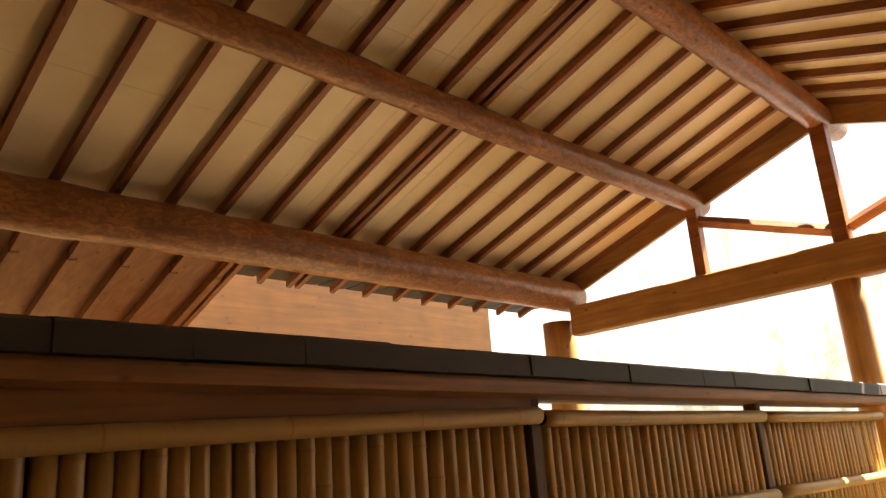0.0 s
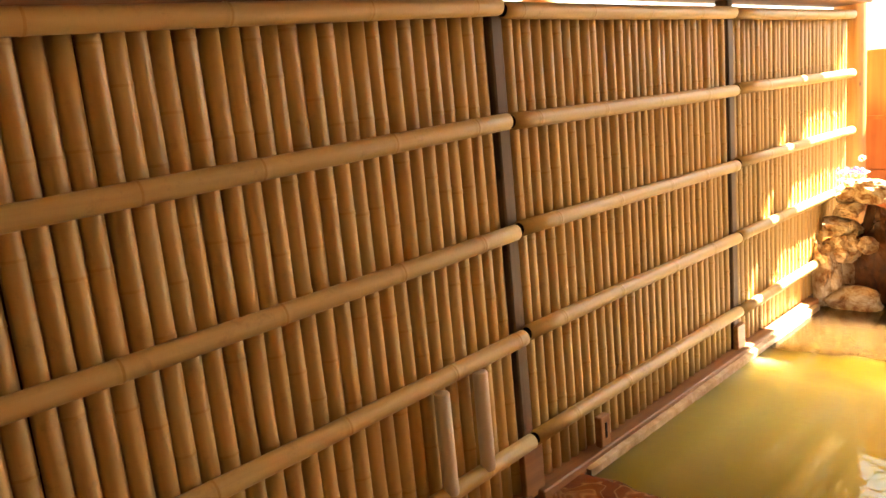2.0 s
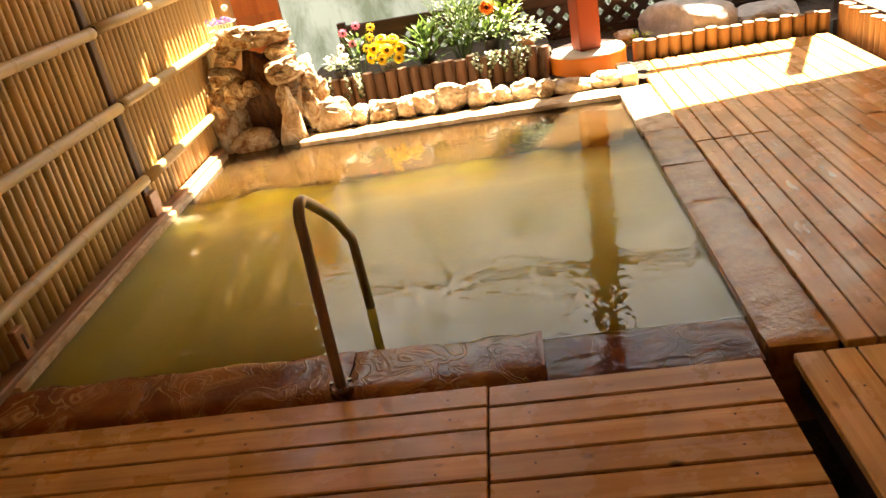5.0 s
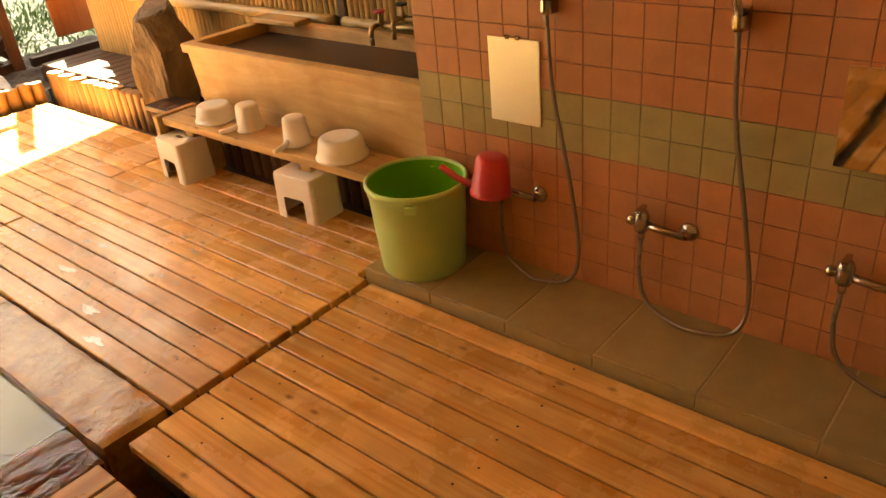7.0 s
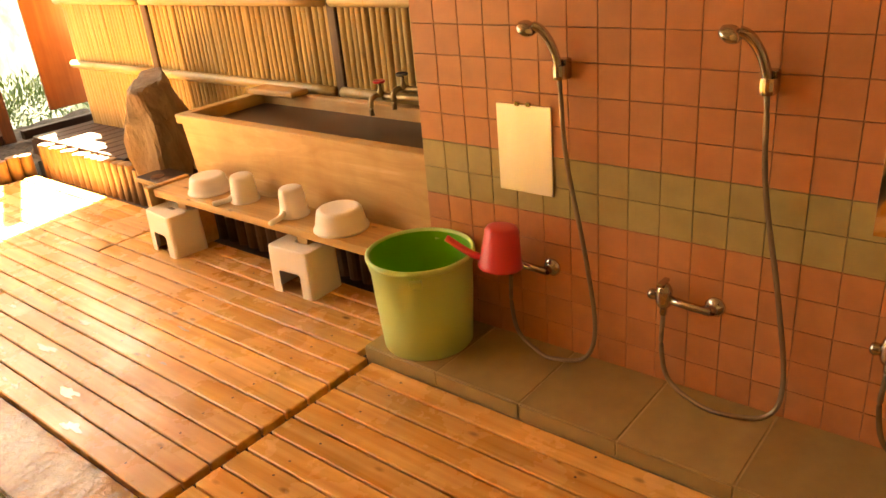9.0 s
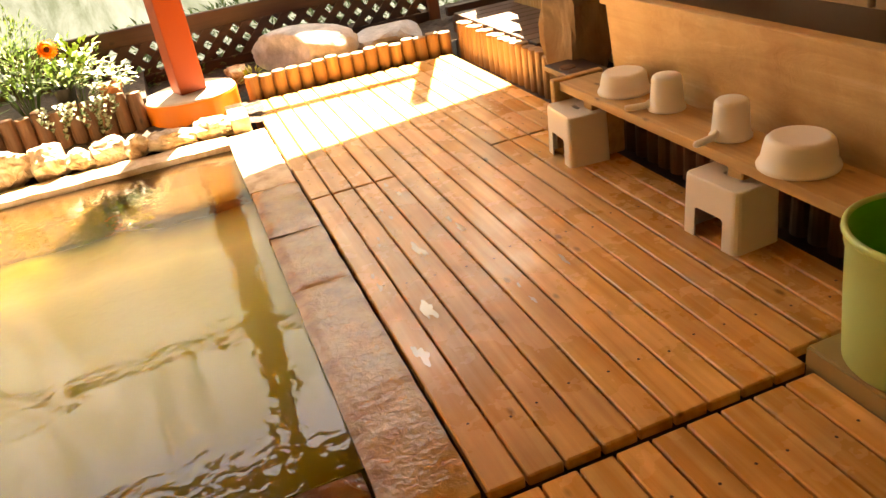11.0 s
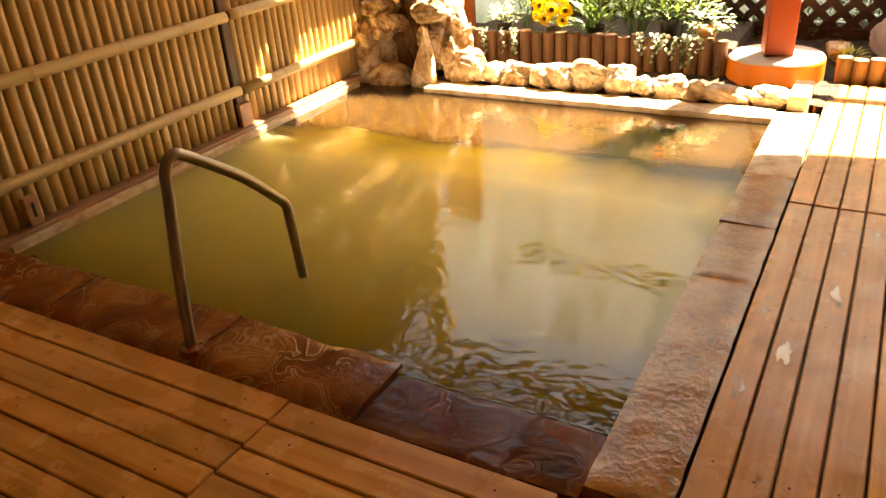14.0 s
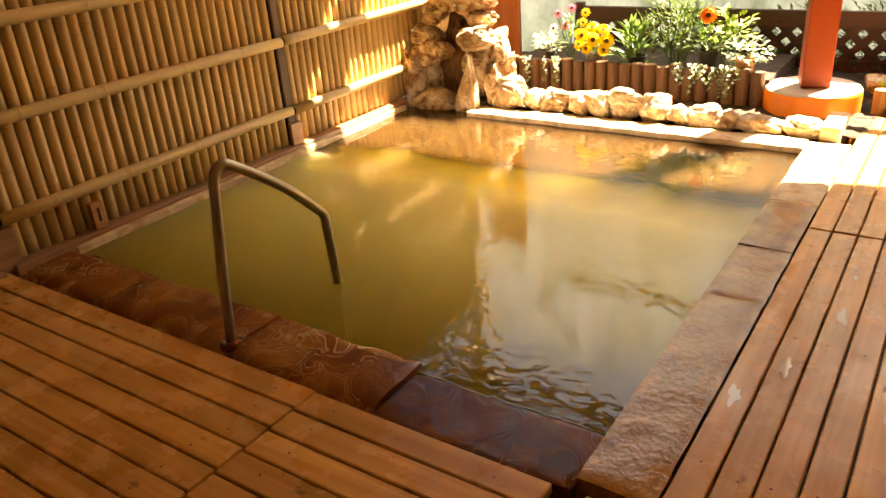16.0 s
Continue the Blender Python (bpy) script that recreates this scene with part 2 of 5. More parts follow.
def clear_water(name, ripple):
    """A clear film: mirror gloss by Fresnel over what lies beneath."""
    m = bpy.data.materials.new(name)
    m.use_nodes = True
    t_ = m.node_tree
    clear = node(t_, "ShaderNodeBsdfTransparent", Color=(0.95, 0.92, 0.86, 1))
    gloss = node(t_, "ShaderNodeBsdfGlossy", Roughness=0.02)
    edge = node(t_, "ShaderNodeFresnel", IOR=1.36)
    if ripple:
        bp = node(t_, "ShaderNodeBump", Strength=0.6, Distance=ripple)
        t_.links.new(noisy(t_, coords(t_, (0.6, 1.4, 1)), 16, 2, 0.5, 0.5), bp.inputs["Height"])
        for n_ in (gloss, edge):
            t_.links.new(bp.outputs[0], n_.inputs["Normal"])
    mix_ = t_.nodes.new("ShaderNodeMixShader")
    for n_, k_ in ((edge, 0), (clear, 1), (gloss, 2)):
        t_.links.new(n_.outputs[0], mix_.inputs[k_])
    t_.links.new(mix_.outputs[0], t_.nodes["Material Output"].inputs[0])
    return m


# pale base paints the bright glint on the splashes
SPLASH = material("pale_glint_splash", (0.70, 0.60, 0.48), 0.06, 0.0, 0.8)[0]
FILM = clear_water("overflow_film", 0.006)

SEDIMENT, nt, p = material("ochre_sediment", (0.42, 0.22, 0.06), 0.8)
v = coords(nt)
nt.links.new(ramp(nt, noisy(nt, v, 6, 6), [(0.3, (0.30, 0.13, 0.03)), (0.7, (0.52, 0.30, 0.10))]), p.inputs["Base Color"])

SOIL, nt, p = material("dark_soil", (0.05, 0.035, 0.022), 0.95)
v = coords(nt)
nt.links.new(ramp(nt, noisy(nt, v, 18, 8, 0.7), [(0.3, (0.02, 0.014, 0.01)), (0.7, (0.09, 0.065, 0.045))]), p.inputs["Base Color"])
bump(nt, p, noisy(nt, v, 35, 6), 1.0, 0.03)


def tile_mat(name, base, rough=0.28):
    m, nt, p = material(name, base, rough)
    col = ramp(nt, noisy(nt, coords(nt, (1, 1, 1), 5.0), 12, 5), [(0.3, tuple(c * 0.82 for c in base)), (0.7, base)])
    nt.links.new(varied(nt, col, 0.07), p.inputs["Base Color"])
    bump(nt, p, noisy(nt, coords(nt, (1, 1, 1), 5.0), 16, 2), 0.04, 0.004)
    return m


TILE_O = tile_mat("salmon_glazed_tile", (0.57, 0.24, 0.115))
TILE_G = tile_mat("olive_glazed_tile", (0.41, 0.33, 0.145))
TILE_F = tile_mat("grey_floor_tile", (0.39, 0.285, 0.13), 0.35)
GROUT = material("brown_grout", (0.33, 0.165, 0.075), 0.8)[0]
REDGROUT = material("salmon_grout", (0.48, 0.20, 0.095), 0.8)[0]
PLASTER = tile_mat("cream_wall", (0.55, 0.40, 0.22), 0.7)
CHROME = material("chrome", (0.5, 0.45, 0.4), 0.16, 1.0)[0]
STEEL = material("brushed_steel_rail", (0.33, 0.28, 0.22), 0.33, 1.0)[0]
MIRROR = material("mirror_glass", (0.92, 0.92, 0.9), 0.04, 1.0)[0]
FOGGED = material("fogged_mirror", (0.92, 0.92, 0.9), 0.3, 1.0)[0]
PLAST = material("cream_plastic", (0.86, 0.82, 0.74), 0.34)[0]
PALEGREEN = material("lime_green_plastic", (0.50, 0.70, 0.27), 0.35)[0]
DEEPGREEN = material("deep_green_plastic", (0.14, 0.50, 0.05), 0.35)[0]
RED = material("red_plastic", (0.66, 0.055, 0.075), 0.32)[0]
ORANGE = material("orange_paint", (0.72, 0.20, 0.03), 0.5)[0]
REDPAINT = material("red_oxide_paint", (0.22, 0.034, 0.010), 0.6, 0.0, 0.3)[0]
SLATE = material("dark_slate_tile", (0.045, 0.045, 0.05), 0.6)[0]
# added sheet behind the canes; its dark colour paints the shadow in the gaps
BACKING = material("dark_gap_sheet", (0.07, 0.035, 0.014), 0.9)[0]
BLACK = material("black_hole", (0.012, 0.008, 0.006), 0.8)[0]

SHEET, nt, p = material("milky_vinyl_sheet", (0.15, 0.16, 0.17), 0.35)
tr = node(nt, "ShaderNodeBsdfTranslucent")
v = coords(nt)
leafy = noisy(nt, coords(nt, (1.6, 1, 0.7)), 2.2, 8, 0.68, 0.3)
sheet_col = ramp(nt, leafy, [(0.36, (0.14, 0.17, 0.16)), (0.47, (0.23, 0.265, 0.29)), (0.58, (0.31, 0.35, 0.40))])
# graded by height: upper sheet's glow painted in, lower part dimmed and greener
high = nt.nodes.new("ShaderNodeSeparateXYZ")
nt.links.new(v, high.inputs[0])
height_tone = nt.nodes.new("ShaderNodeMapRange")
height_tone.inputs[1].default_value, height_tone.inputs[2].default_value = 1.3, 3.0
nt.links.new(high.outputs["Z"], height_tone.inputs[0])
sheet_col = mixed(nt, 1.0, sheet_col, ramp(nt, height_tone.outputs[0], [(0.0, (0.27, 0.30, 0.26)), (1.0, (1.3, 1.3, 1.3))]), "MULTIPLY")
nt.links.new(sheet_col, tr.inputs["Color"])
nt.links.new(sheet_col, p.inputs["Base Color"])
mx = node(nt, "ShaderNodeMixShader", Fac=0.6)
out = nt.nodes["Material Output"]
nt.links.new(p.outputs[0], mx.inputs[1])
nt.links.new(tr.outputs[0], mx.inputs[2])
nt.links.new(mx.outputs[0], out.inputs[0])


def thin(m, share_=0.45):
    """Lets light through a leaf or petal."""
    t_ = m.node_tree
    pr = t_.nodes["Principled BSDF"]
    tl = t_.nodes.new("ShaderNodeBsdfTranslucent")
    src = pr.inputs["Base Color"]
    if src.is_linked:
        t_.links.new(src.links[0].from_socket, tl.inputs["Color"])
    else:
        tl.inputs["Color"].default_value = src.default_value
    ms = t_.nodes.new("ShaderNodeMixShader")
    ms.inputs[0].default_value = share_
    t_.links.new(pr.outputs[0], ms.inputs[1])
    t_.links.new(tl.outputs[0], ms.inputs[2])
    t_.links.new(ms.outputs[0], t_.nodes["Material Output"].inputs[0])


# ---- mesh helpers ----
def mesh_of(name, bm, mat, smooth=False):
    me = bpy.data.meshes.new(name)
    bm.normal_update()
    bm.to_mesh(me)
    bm.free()
    for m in mat if isinstance(mat, (list, tuple)) else (mat,):
        me.materials.append(m)
    if smooth:
        for f in me.polygons:
            f.use_smooth = True
    return me


def part(name, bm, mat, parent=None, label="", smooth=False):
    ob = new(name, mesh_of(name, bm, mat, smooth))
    if parent is not None:
        ob.parent = parent
    if label:
        ob["label"] = label
    return ob


def share(name, me, m, parent=None):
    """Another object on the mesh me, at the pose m."""
    ob = new(name, me)
    ob.matrix_basis = m
    if parent is not None:
        ob.parent = parent
    return ob


def thing(name, m=None, label="", category="", group="", kind=""):
    ob = new(name)
    ob.empty_display_size = 0.1
    if m is not None:
        ob.matrix_basis = m
    return tagged(ob, label, category, group, kind)


def box(x0, x1, y0, y1, z0, z1, bevel=0.0, bm=None, seg=1):
    own = bm is None
    b = bmesh.new()
    bmesh.ops.create_cube(b, size=1, matrix=Matrix.LocRotScale(((x0 + x1) / 2, (y0 + y1) / 2, (z0 + z1) / 2), None, (x1 - x0, y1 - y0, z1 - z0)))
    if bevel:
        bmesh.ops.bevel(b, geom=b.edges[:], offset=bevel, segments=seg, affect="EDGES", profile=0.6)
    if own:
        return b
    add(bm, b)
    return bm


def add(bm, other):
    me = bpy.data.meshes.new("scratch")
    other.to_mesh(me)
    other.free()
    bm.from_mesh(me)
    bpy.data.meshes.remove(me)
    return bm


def lathe(profile, seg=24, bm=None, cap=False):
    """Turns a list of (radius, height) about z."""
    b = bmesh.new() if bm is None else bm
    rings = []
    for r, z in profile:
        rings.append([b.verts.new((r * math.cos(2 * math.pi * i / seg), r * math.sin(2 * math.pi * i / seg), z)) for i in range(seg)])
    for lo, hi in zip(rings, rings[1:]):
        for i in range(seg):
            b.faces.new((lo[i], lo[(i + 1) % seg], hi[(i + 1) % seg], hi[i]))
    if cap:
        b.faces.new(rings[0][::-1])
        b.faces.new(rings[-1])
    return b


def tube(points, radius, seg=10, bm=None, cap=True):
    """A round bar along points; radius is a number or one number a point."""
    b = bmesh.new() if bm is None else bm
    pts = [Vector(q) for q in points]
    rings = []
    up = Vector((0, 0, 1))
    for i, q in enumerate(pts):
        d = (pts[min(i + 1, len(pts) - 1)] - pts[max(i - 1, 0)]).normalized()
        side = d.cross(up)
        side = d.cross(Vector((1, 0, 0))) if side.length < 0.05 else side
        side.normalize()
        other = side.cross(d).normalized()
        r = radius[i] if isinstance(radius, (list, tuple)) else radius
        rings.append([b.verts.new(q + side * (r * math.cos(2 * math.pi * k / seg)) + other * (r * math.sin(2 * math.pi * k / seg))) for k in range(seg)])
    for lo, hi in zip(rings, rings[1:]):
        for k in range(seg):
            b.faces.new((lo[k], lo[(k + 1) % seg], hi[(k + 1) % seg], hi[k]))
    if cap:
        b.faces.new(rings[0][::-1])
        b.faces.new(rings[-1])
    bmesh.ops.recalc_face_normals(b, faces=b.faces[:])
    return b


def smooth_path(points, steps=6):
    """Catmull-Rom through the points."""
    q = [Vector(a) for a in points]
    q = [q[0] * 2 - q[1]] + q + [q[-1] * 2 - q[-2]]
    res = []
    for i in range(1, len(q) - 2):
        for s in range(steps):
            t = s / steps
            a, b, c, d = q[i - 1], q[i], q[i + 1], q[i + 2]
            res.append(0.5 * ((2 * b) + (c - a) * t + (2 * a - 5 * b + 4 * c - d) * t * t + (3 * b - a - 3 * c + d) * t ** 3))
    res.append(q[-2])
    return res


def rock_bm(sx, sy, sz, seed, rough=0.35, sub=3, cuts=11):
    """A split stone: a ball cut by random planes, then roughened."""
    rnd_ = random.Random(int(seed * 100))
    b = bmesh.new()
    bmesh.ops.create_icosphere(b, subdivisions=sub, radius=1)
    planes = []
    for _ in range(cuts):
        n_ = Vector((rnd_.gauss(0, 1), rnd_.gauss(0, 1), rnd_.gauss(0, 1))).normalized()
        planes.append((n_, rnd_.uniform(0.42, 0.8)))
    off = Vector((seed * 3.7, seed * 1.3, seed * 2.1))
    for v in b.verts:
        q = v.co.copy()
        for n_, d_ in planes:
            over = q.dot(n_) - d_
            if over > 0:
                q -= n_ * over
        q *= 1.35 + noise.noise(q * 1.6 + off) * rough * 0.6 + noise.noise(q * 5 + off) * rough * 0.45 + noise.noise(q * 12 + off) * rough * 0.35
        v.co = Vector((q.x * sx, q.y * sy, q.z * sz))
    return b


def block_bm(sx, sy, sz, seed, rough=0.1):
    """A riven stone: a squarish lump with chipped corners, ledges and a pitted skin."""
    rnd_ = random.Random(int(seed * 100))
    b = bmesh.new()
    bmesh.ops.create_cube(b, size=2)
    bmesh.ops.subdivide_edges(b, edges=b.edges[:], cuts=8, use_grid_fill=True)
    planes = []
    for _ in range(9):
        n_ = Vector((rnd_.choice((-1, 1)) * rnd_.uniform(0.2, 1), rnd_.choice((-1, 1)) * rnd_.uniform(0.2, 1), rnd_.choice((-1, 1)) * rnd_.uniform(0.2, 1))).normalized()
        planes.append((n_, rnd_.uniform(0.78, 1.15)))
    off = Vector((seed * 3.7, seed * 1.3, seed * 2.1))
    for v in b.verts:
        q = v.co.copy()
        q *= 1.0 / (abs(q.x) ** 6 + abs(q.y) ** 6 + abs(q.z) ** 6) ** (1 / 6)
        for n_, d_ in planes:
            over = q.dot(n_) - d_
            if over > 0:
                q -= n_ * over
        ledge = 0.5 * noise.noise(Vector((q.x * 0.8, q.y * 0.8, q.z * 4)) + off)
        q *= 1 + noise.noise(q * 1.3 + off) * rough * 2.2 + ledge * rough * 2 + noise.noise(q * 4 + off) * rough * 1.2 + noise.noise(q * 9 + off) * rough * 0.7
        v.co = Vector((q.x * sx, q.y * sy, q.z * sz))
    return b


# ---- the setting ----
FX, WX = -3.04, 1.235          # inner faces of the bamboo screen and the tiled wall
ground = thing("ground", None, "dark earth under the deck and garden", "ground", kind="structure")
part("soil", box(-40, 40, -25, 60, -0.9, -0.32), SOIL, ground)

floor = thing("floor", None, "orange-brown cedar bath deck of long planks with dark gaps", "deck", kind="structure")
PITCH = 0.0983
PLANKS = []


def plank_mesh(length, axis, width=PITCH - 0.007, thick=0.035):
    h, l = width / 2, length / 2
    b = box(-h, h, -l, l, -thick, 0, 0.004) if axis == 1 else box(-l, l, -h, h, -thick, 0, 0.004)
    return mesh_of("plank", b, DECK if axis == 1 else DECKX)


def plank_row(x0, count, y0, y1, pitch=PITCH):
    me = plank_mesh(y1 - y0 - 0.004, 1, pitch - 0.007)
    for k in range(count):
        PLANKS.append((me, pose(x0 + (k + 0.5) * pitch, (y0 + y1) / 2, random.uniform(-0.0012, 0.0012), 0, random.uniform(-0.25, 0.25), 0)))


plank_row(0.0, 4, 0.0, 1.9)
plank_row(0.0, 4, 1.91, 3.72)
plank_row(4 * PITCH, 5, 0.0, 3.72)
plank_row(9 * PITCH, 4, 0.06, 1.95)
plank_row(9 * PITCH, 5, 1.96, 3.72)
plank_row(-0.172, 11, -3.6, -0.03, 0.0952)
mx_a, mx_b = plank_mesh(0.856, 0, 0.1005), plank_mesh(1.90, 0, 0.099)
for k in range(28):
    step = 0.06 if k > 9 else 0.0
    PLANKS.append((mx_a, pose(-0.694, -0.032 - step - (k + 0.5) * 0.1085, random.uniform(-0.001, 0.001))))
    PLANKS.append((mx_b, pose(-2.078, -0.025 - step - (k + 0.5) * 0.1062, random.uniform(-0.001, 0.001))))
# screw heads where the planks cross the joists
NAIL = material("dark_screw_head", (0.06, 0.03, 0.015), 0.5, 0.4)[0]
nails = bmesh.new()
rnd = random.Random(12)
for x0, count, pitch, rows in ((0.0, 14, PITCH, (0.22, 0.98, 1.72, 2.1, 2.8, 3.5)), (-0.172, 11, 0.0952, (-0.2, -0.95, -1.7, -2.5))):
    for y in rows:
        for k in range(count):
            bmesh.ops.create_circle(nails, cap_ends=True, segments=6, radius=0.0045, matrix=Matrix.Translation((x0 + (k + 0.5) * pitch + rnd.uniform(-0.015, 0.015), y + rnd.uniform(-0.03, 0.03), 0.0028)))
for x in (-0.4, -1.0, -1.25, -1.9, -2.6):
    for k in range(10):
        bmesh.ops.create_circle(nails, cap_ends=True, segments=6, radius=0.0045, matrix=Matrix.Translation((x + rnd.uniform(-0.03, 0.03), -0.032 - (k + 0.5) * 0.1075 + rnd.uniform(-0.015, 0.015), 0.0022)))
part("screw_heads", nails, NAIL, floor)["kind"] = "stuff"
# joists under the planks
part("joist", box(0.02, 1.5, 0.02, 3.7, -0.14, -0.05), DARKWOOD, floor)
part("joist", box(-0.15, 0.85, -3.55, -0.05, -0.14, -0.05), DARKWOOD, floor)
part("joist", box(-3.0, -0.28, -3.1, -0.07, -0.14, -0.05), DARKWOOD, floor)

# pool: bed, kerbs and water
PX0, PX1, PY0, PY1 = -3.03, -0.225, 0.29, 3.0
pool = thing("pool_basin", None, "hot spring pool basin with mineral-stained stone kerbs", "pool", kind="structure")
part("bed", box(PX0 - 0.1, PX1 + 0.1, PY0 - 0.1, PY1 + 0.4, -0.7, -0.6), SEDIMENT, pool)
part("submerged_step", box(-2.35, -0.35, 2.6, 2.99, -0.6, -0.17), SEDIMENT, pool)
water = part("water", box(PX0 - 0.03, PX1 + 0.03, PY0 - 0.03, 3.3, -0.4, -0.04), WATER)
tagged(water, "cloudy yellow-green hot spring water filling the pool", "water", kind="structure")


def slab(x0, x1, y0, y1, z0, z1, seed, parent, mat, name="kerb_stone", worn=0.0):
    """A kerb stone with a wavy, riven top."""
    b = bmesh.new()
    nx, ny = max(3, int((x1 - x0) / 0.025)), max(3, int((y1 - y0) / 0.025))
    bmesh.ops.create_grid(b, x_segments=nx, y_segments=ny, size=0.5, matrix=Matrix.LocRotScale(((x0 + x1) / 2, (y0 + y1) / 2, z1), None, (x1 - x0, y1 - y0, 1)))
    rim = bmesh.ops.extrude_face_region(b, geom=b.faces[:])
    low = [g for g in rim["geom"] if isinstance(g, bmesh.types.BMVert)]
    for v in low:
        v.co.z = z0
    lows = set(low)
    for v in b.verts:
        if v not in lows:
            q = v.co * 7 + Vector((seed, 0, 0))
            edge = min(v.co.x - x0, x1 - v.co.x, v.co.y - y0, y1 - v.co.y)
            v.co.z += noise.noise(q) * 0.005 + noise.noise(q * 3.1) * 0.002 - (0.006 if edge < 0.004 else 0)
            if worn:
                out = max(0.0, 1 - (v.co.y - y0) / (0.07 + 0.04 * noise.noise(q * 0.8)))
                v.co.z -= worn * out * out
                inner = max(0.0, 1 - (y1 - v.co.y) / 0.08)
                v.co.y += inner * 0.028 * noise.noise(q * 1.1 + Vector((3, 0, 5)))
            v.co.x += noise.noise(q * 1.7 + Vector((9, 0, 0))) * 0.004
            v.co.y += noise.noise(q * 1.7 + Vector((0, 9, 0))) * 0.004
    bmesh.ops.recalc_face_normals(b, faces=b.faces[:])
    bmesh.ops.split_edges(b, edges=[e for e in b.edges if e.calc_face_angle(0) > 0.7])
    return part(name, b, mat, parent, smooth=True)


ys = [0.02, 1.17, 1.65, 2.2, 2.62, 3.0, 3.16]
for i, (a, b_) in enumerate(zip(ys, ys[1:])):
    # stones past the sun's edge are paler: sunlight put into their colour
    slab(PX1, -0.009, a + 0.0015, b_ - 0.0015, -0.6, -0.004 - 0.003 * (i % 2), i * 3.3, pool, STONE if b_ < 2.3 else LIME)
xs = [-3.03, -2.4, -1.62, -0.93, -0.232]
for i, (a, b_) in enumerate(zip(xs, xs[1:])):
    slab(a, b_ - 0.002, 0.012, PY0, -0.6, (-0.014, -0.014, -0.02, -0.047)[i], 40 + i * 5, pool, IRONSTONE, "kerb_stone", 0.0 if i == 3 else 0.03)
film = bmesh.new()
bmesh.ops.create_grid(film, x_segments=4, y_segments=2, size=0.5, matrix=Matrix.LocRotScale((-0.581, 0.138, -0.0372), None, (0.694, 0.244, 1)))
part("overflow", film, FILM, pool, "thin film of water running over the sunken stone")
slab(-2.44, PX1 - 0.003, PY1 - 0.01, 3.17, -0.6, 0.0, 77, pool, LIME)
slab(PX0 - 0.02, PX0 + 0.055, PY0, PY1 - 0.003, -0.6, 0.0, 99, pool, LIME, "kerb_strip")

# tiled wall and shower platform
TP = 0.0985
wall_e = thing("wall_east", None, "salmon and olive tiled shower wall", "wall", kind="structure")
part("backing", box(WX + 0.004, WX + 0.14, -1.88, -0.095, 0.536, 3.0), GROUT, wall_e)
part("backing", box(WX + 0.0025, WX + 0.14, -1.88, -0.095, -0.1, 0.5355), REDGROUT, wall_e)
TILES = []
t_me = {m: mesh_of("tile", box(-0.004, 0.004, -TP / 2 + 0.001, TP / 2 - 0.001, -TP / 2 + 0.001, TP / 2 - 0.001, 0.001), m) for m in (TILE_O, TILE_G)}
BAND = 0.735
for r in range(-7, 14):
    zc = BAND - TP * (r + 0.5)
    for c in range(-1, 18):
        yc = -0.155 - TP * (c + 0.5)
        TILES.append((t_me[TILE_G if r in (0, 1) else TILE_O], r, c, pose(WX, yc, zc)))

PALEGROUT = material("pale_cement_joint", (0.5, 0.38, 0.22), 0.8)[0]
platform = thing("shower_platform", None, "low grey-tiled shower platform along the wall", "platform", kind="structure")
part("core", box(0.885, WX + 0.002, -3.0, 0.005, -0.3, 0.0495), PALEGROUT, platform)
pf = mesh_of("tile", box(-0.173, 0.173, -0.163, 0.163, 0, 0.012, 0.002), TILE_F)
for k in range(9):
    share("tile", pf, pose(1.058, -0.163 - k * 0.332 + 0.003, 0.04), platform)
pk = mesh_of("tile", box(-0.004, 0.004, -0.163, 0.163, 0, 0.05, 0.001), TILE_F)
for k in range(9):
    share("tile", pk, pose(0.882, -0.163 - k * 0.332 + 0.003, -0.002), platform)

# unseen wall, added to shut out sky light from behind the deck
sb = box(-7.8, 2.6, -4.2, -3.6, -0.3, 4.5)
wall_s = part("wall_south", sb, PLASTER)
tagged(wall_s, "unseen plain cream wall behind the deck, added to block light", "wall", kind="structure")
wall_d = part("wall_dressing", box(WX + 0.14, WX + 0.28, -3.6, -1.89, -0.3, 3.0), PLASTER)
tagged(wall_d, "plain wall beside the sliding door", "wall", kind="structure")

# roof: ridge over the screen, both slopes
RZ, SLOPE, YV0, YV1 = 4.40, 0.34, -4.2, 4.33
def roof_z(x):
    return RZ - SLOPE * abs(x - FX)

def slope_box(x0, x1, y0, y1, thick, up=0.0):
    """A slab that follows the roof slope between x0 and x1."""
    b = bmesh.new()
    vs = []
    for z in (0, thick):
        for x, y in ((x0, y0), (x1, y0), (x1, y1), (x0, y1)):
            vs.append(b.verts.new((x, y, roof_z(x) + up + z)))
    for f in ((3, 2, 1, 0), (4, 5, 6, 7), (0, 1, 5, 4), (1, 2, 6, 5), (2, 3, 7, 6), (3, 0, 4, 7)):
        b.faces.new([vs[i] for i in f])
    bmesh.ops.recalc_face_normals(b, faces=b.faces[:])
    return b

ceil_bm = bmesh.new()
for k in range(26):
    y0 = YV0 + k * 0.327
    for xa, xb in ((-5.9, -4.9), (-4.9, -4.0), (-4.0, FX), (FX, -2.1), (-2.1, -1.1), (-1.1, -0.1), (-0.1, 0.9), (0.9, 1.9), (1.9, 2.5)):
        add(ceil_bm, slope_box(xa + 0.0015, xb - 0.0015, y0 + 0.0015, y0 + 0.3255, 0.012))
ceiling = part("ceiling", ceil_bm, CEILBOARD)
tagged(ceiling, "pale varnished plywood ceiling boards between brown rafters", "ceiling", kind="structure")
roof = thing("roof", None, "gabled timber roof with brown rafters and round log purlins", "roof", kind="structure")
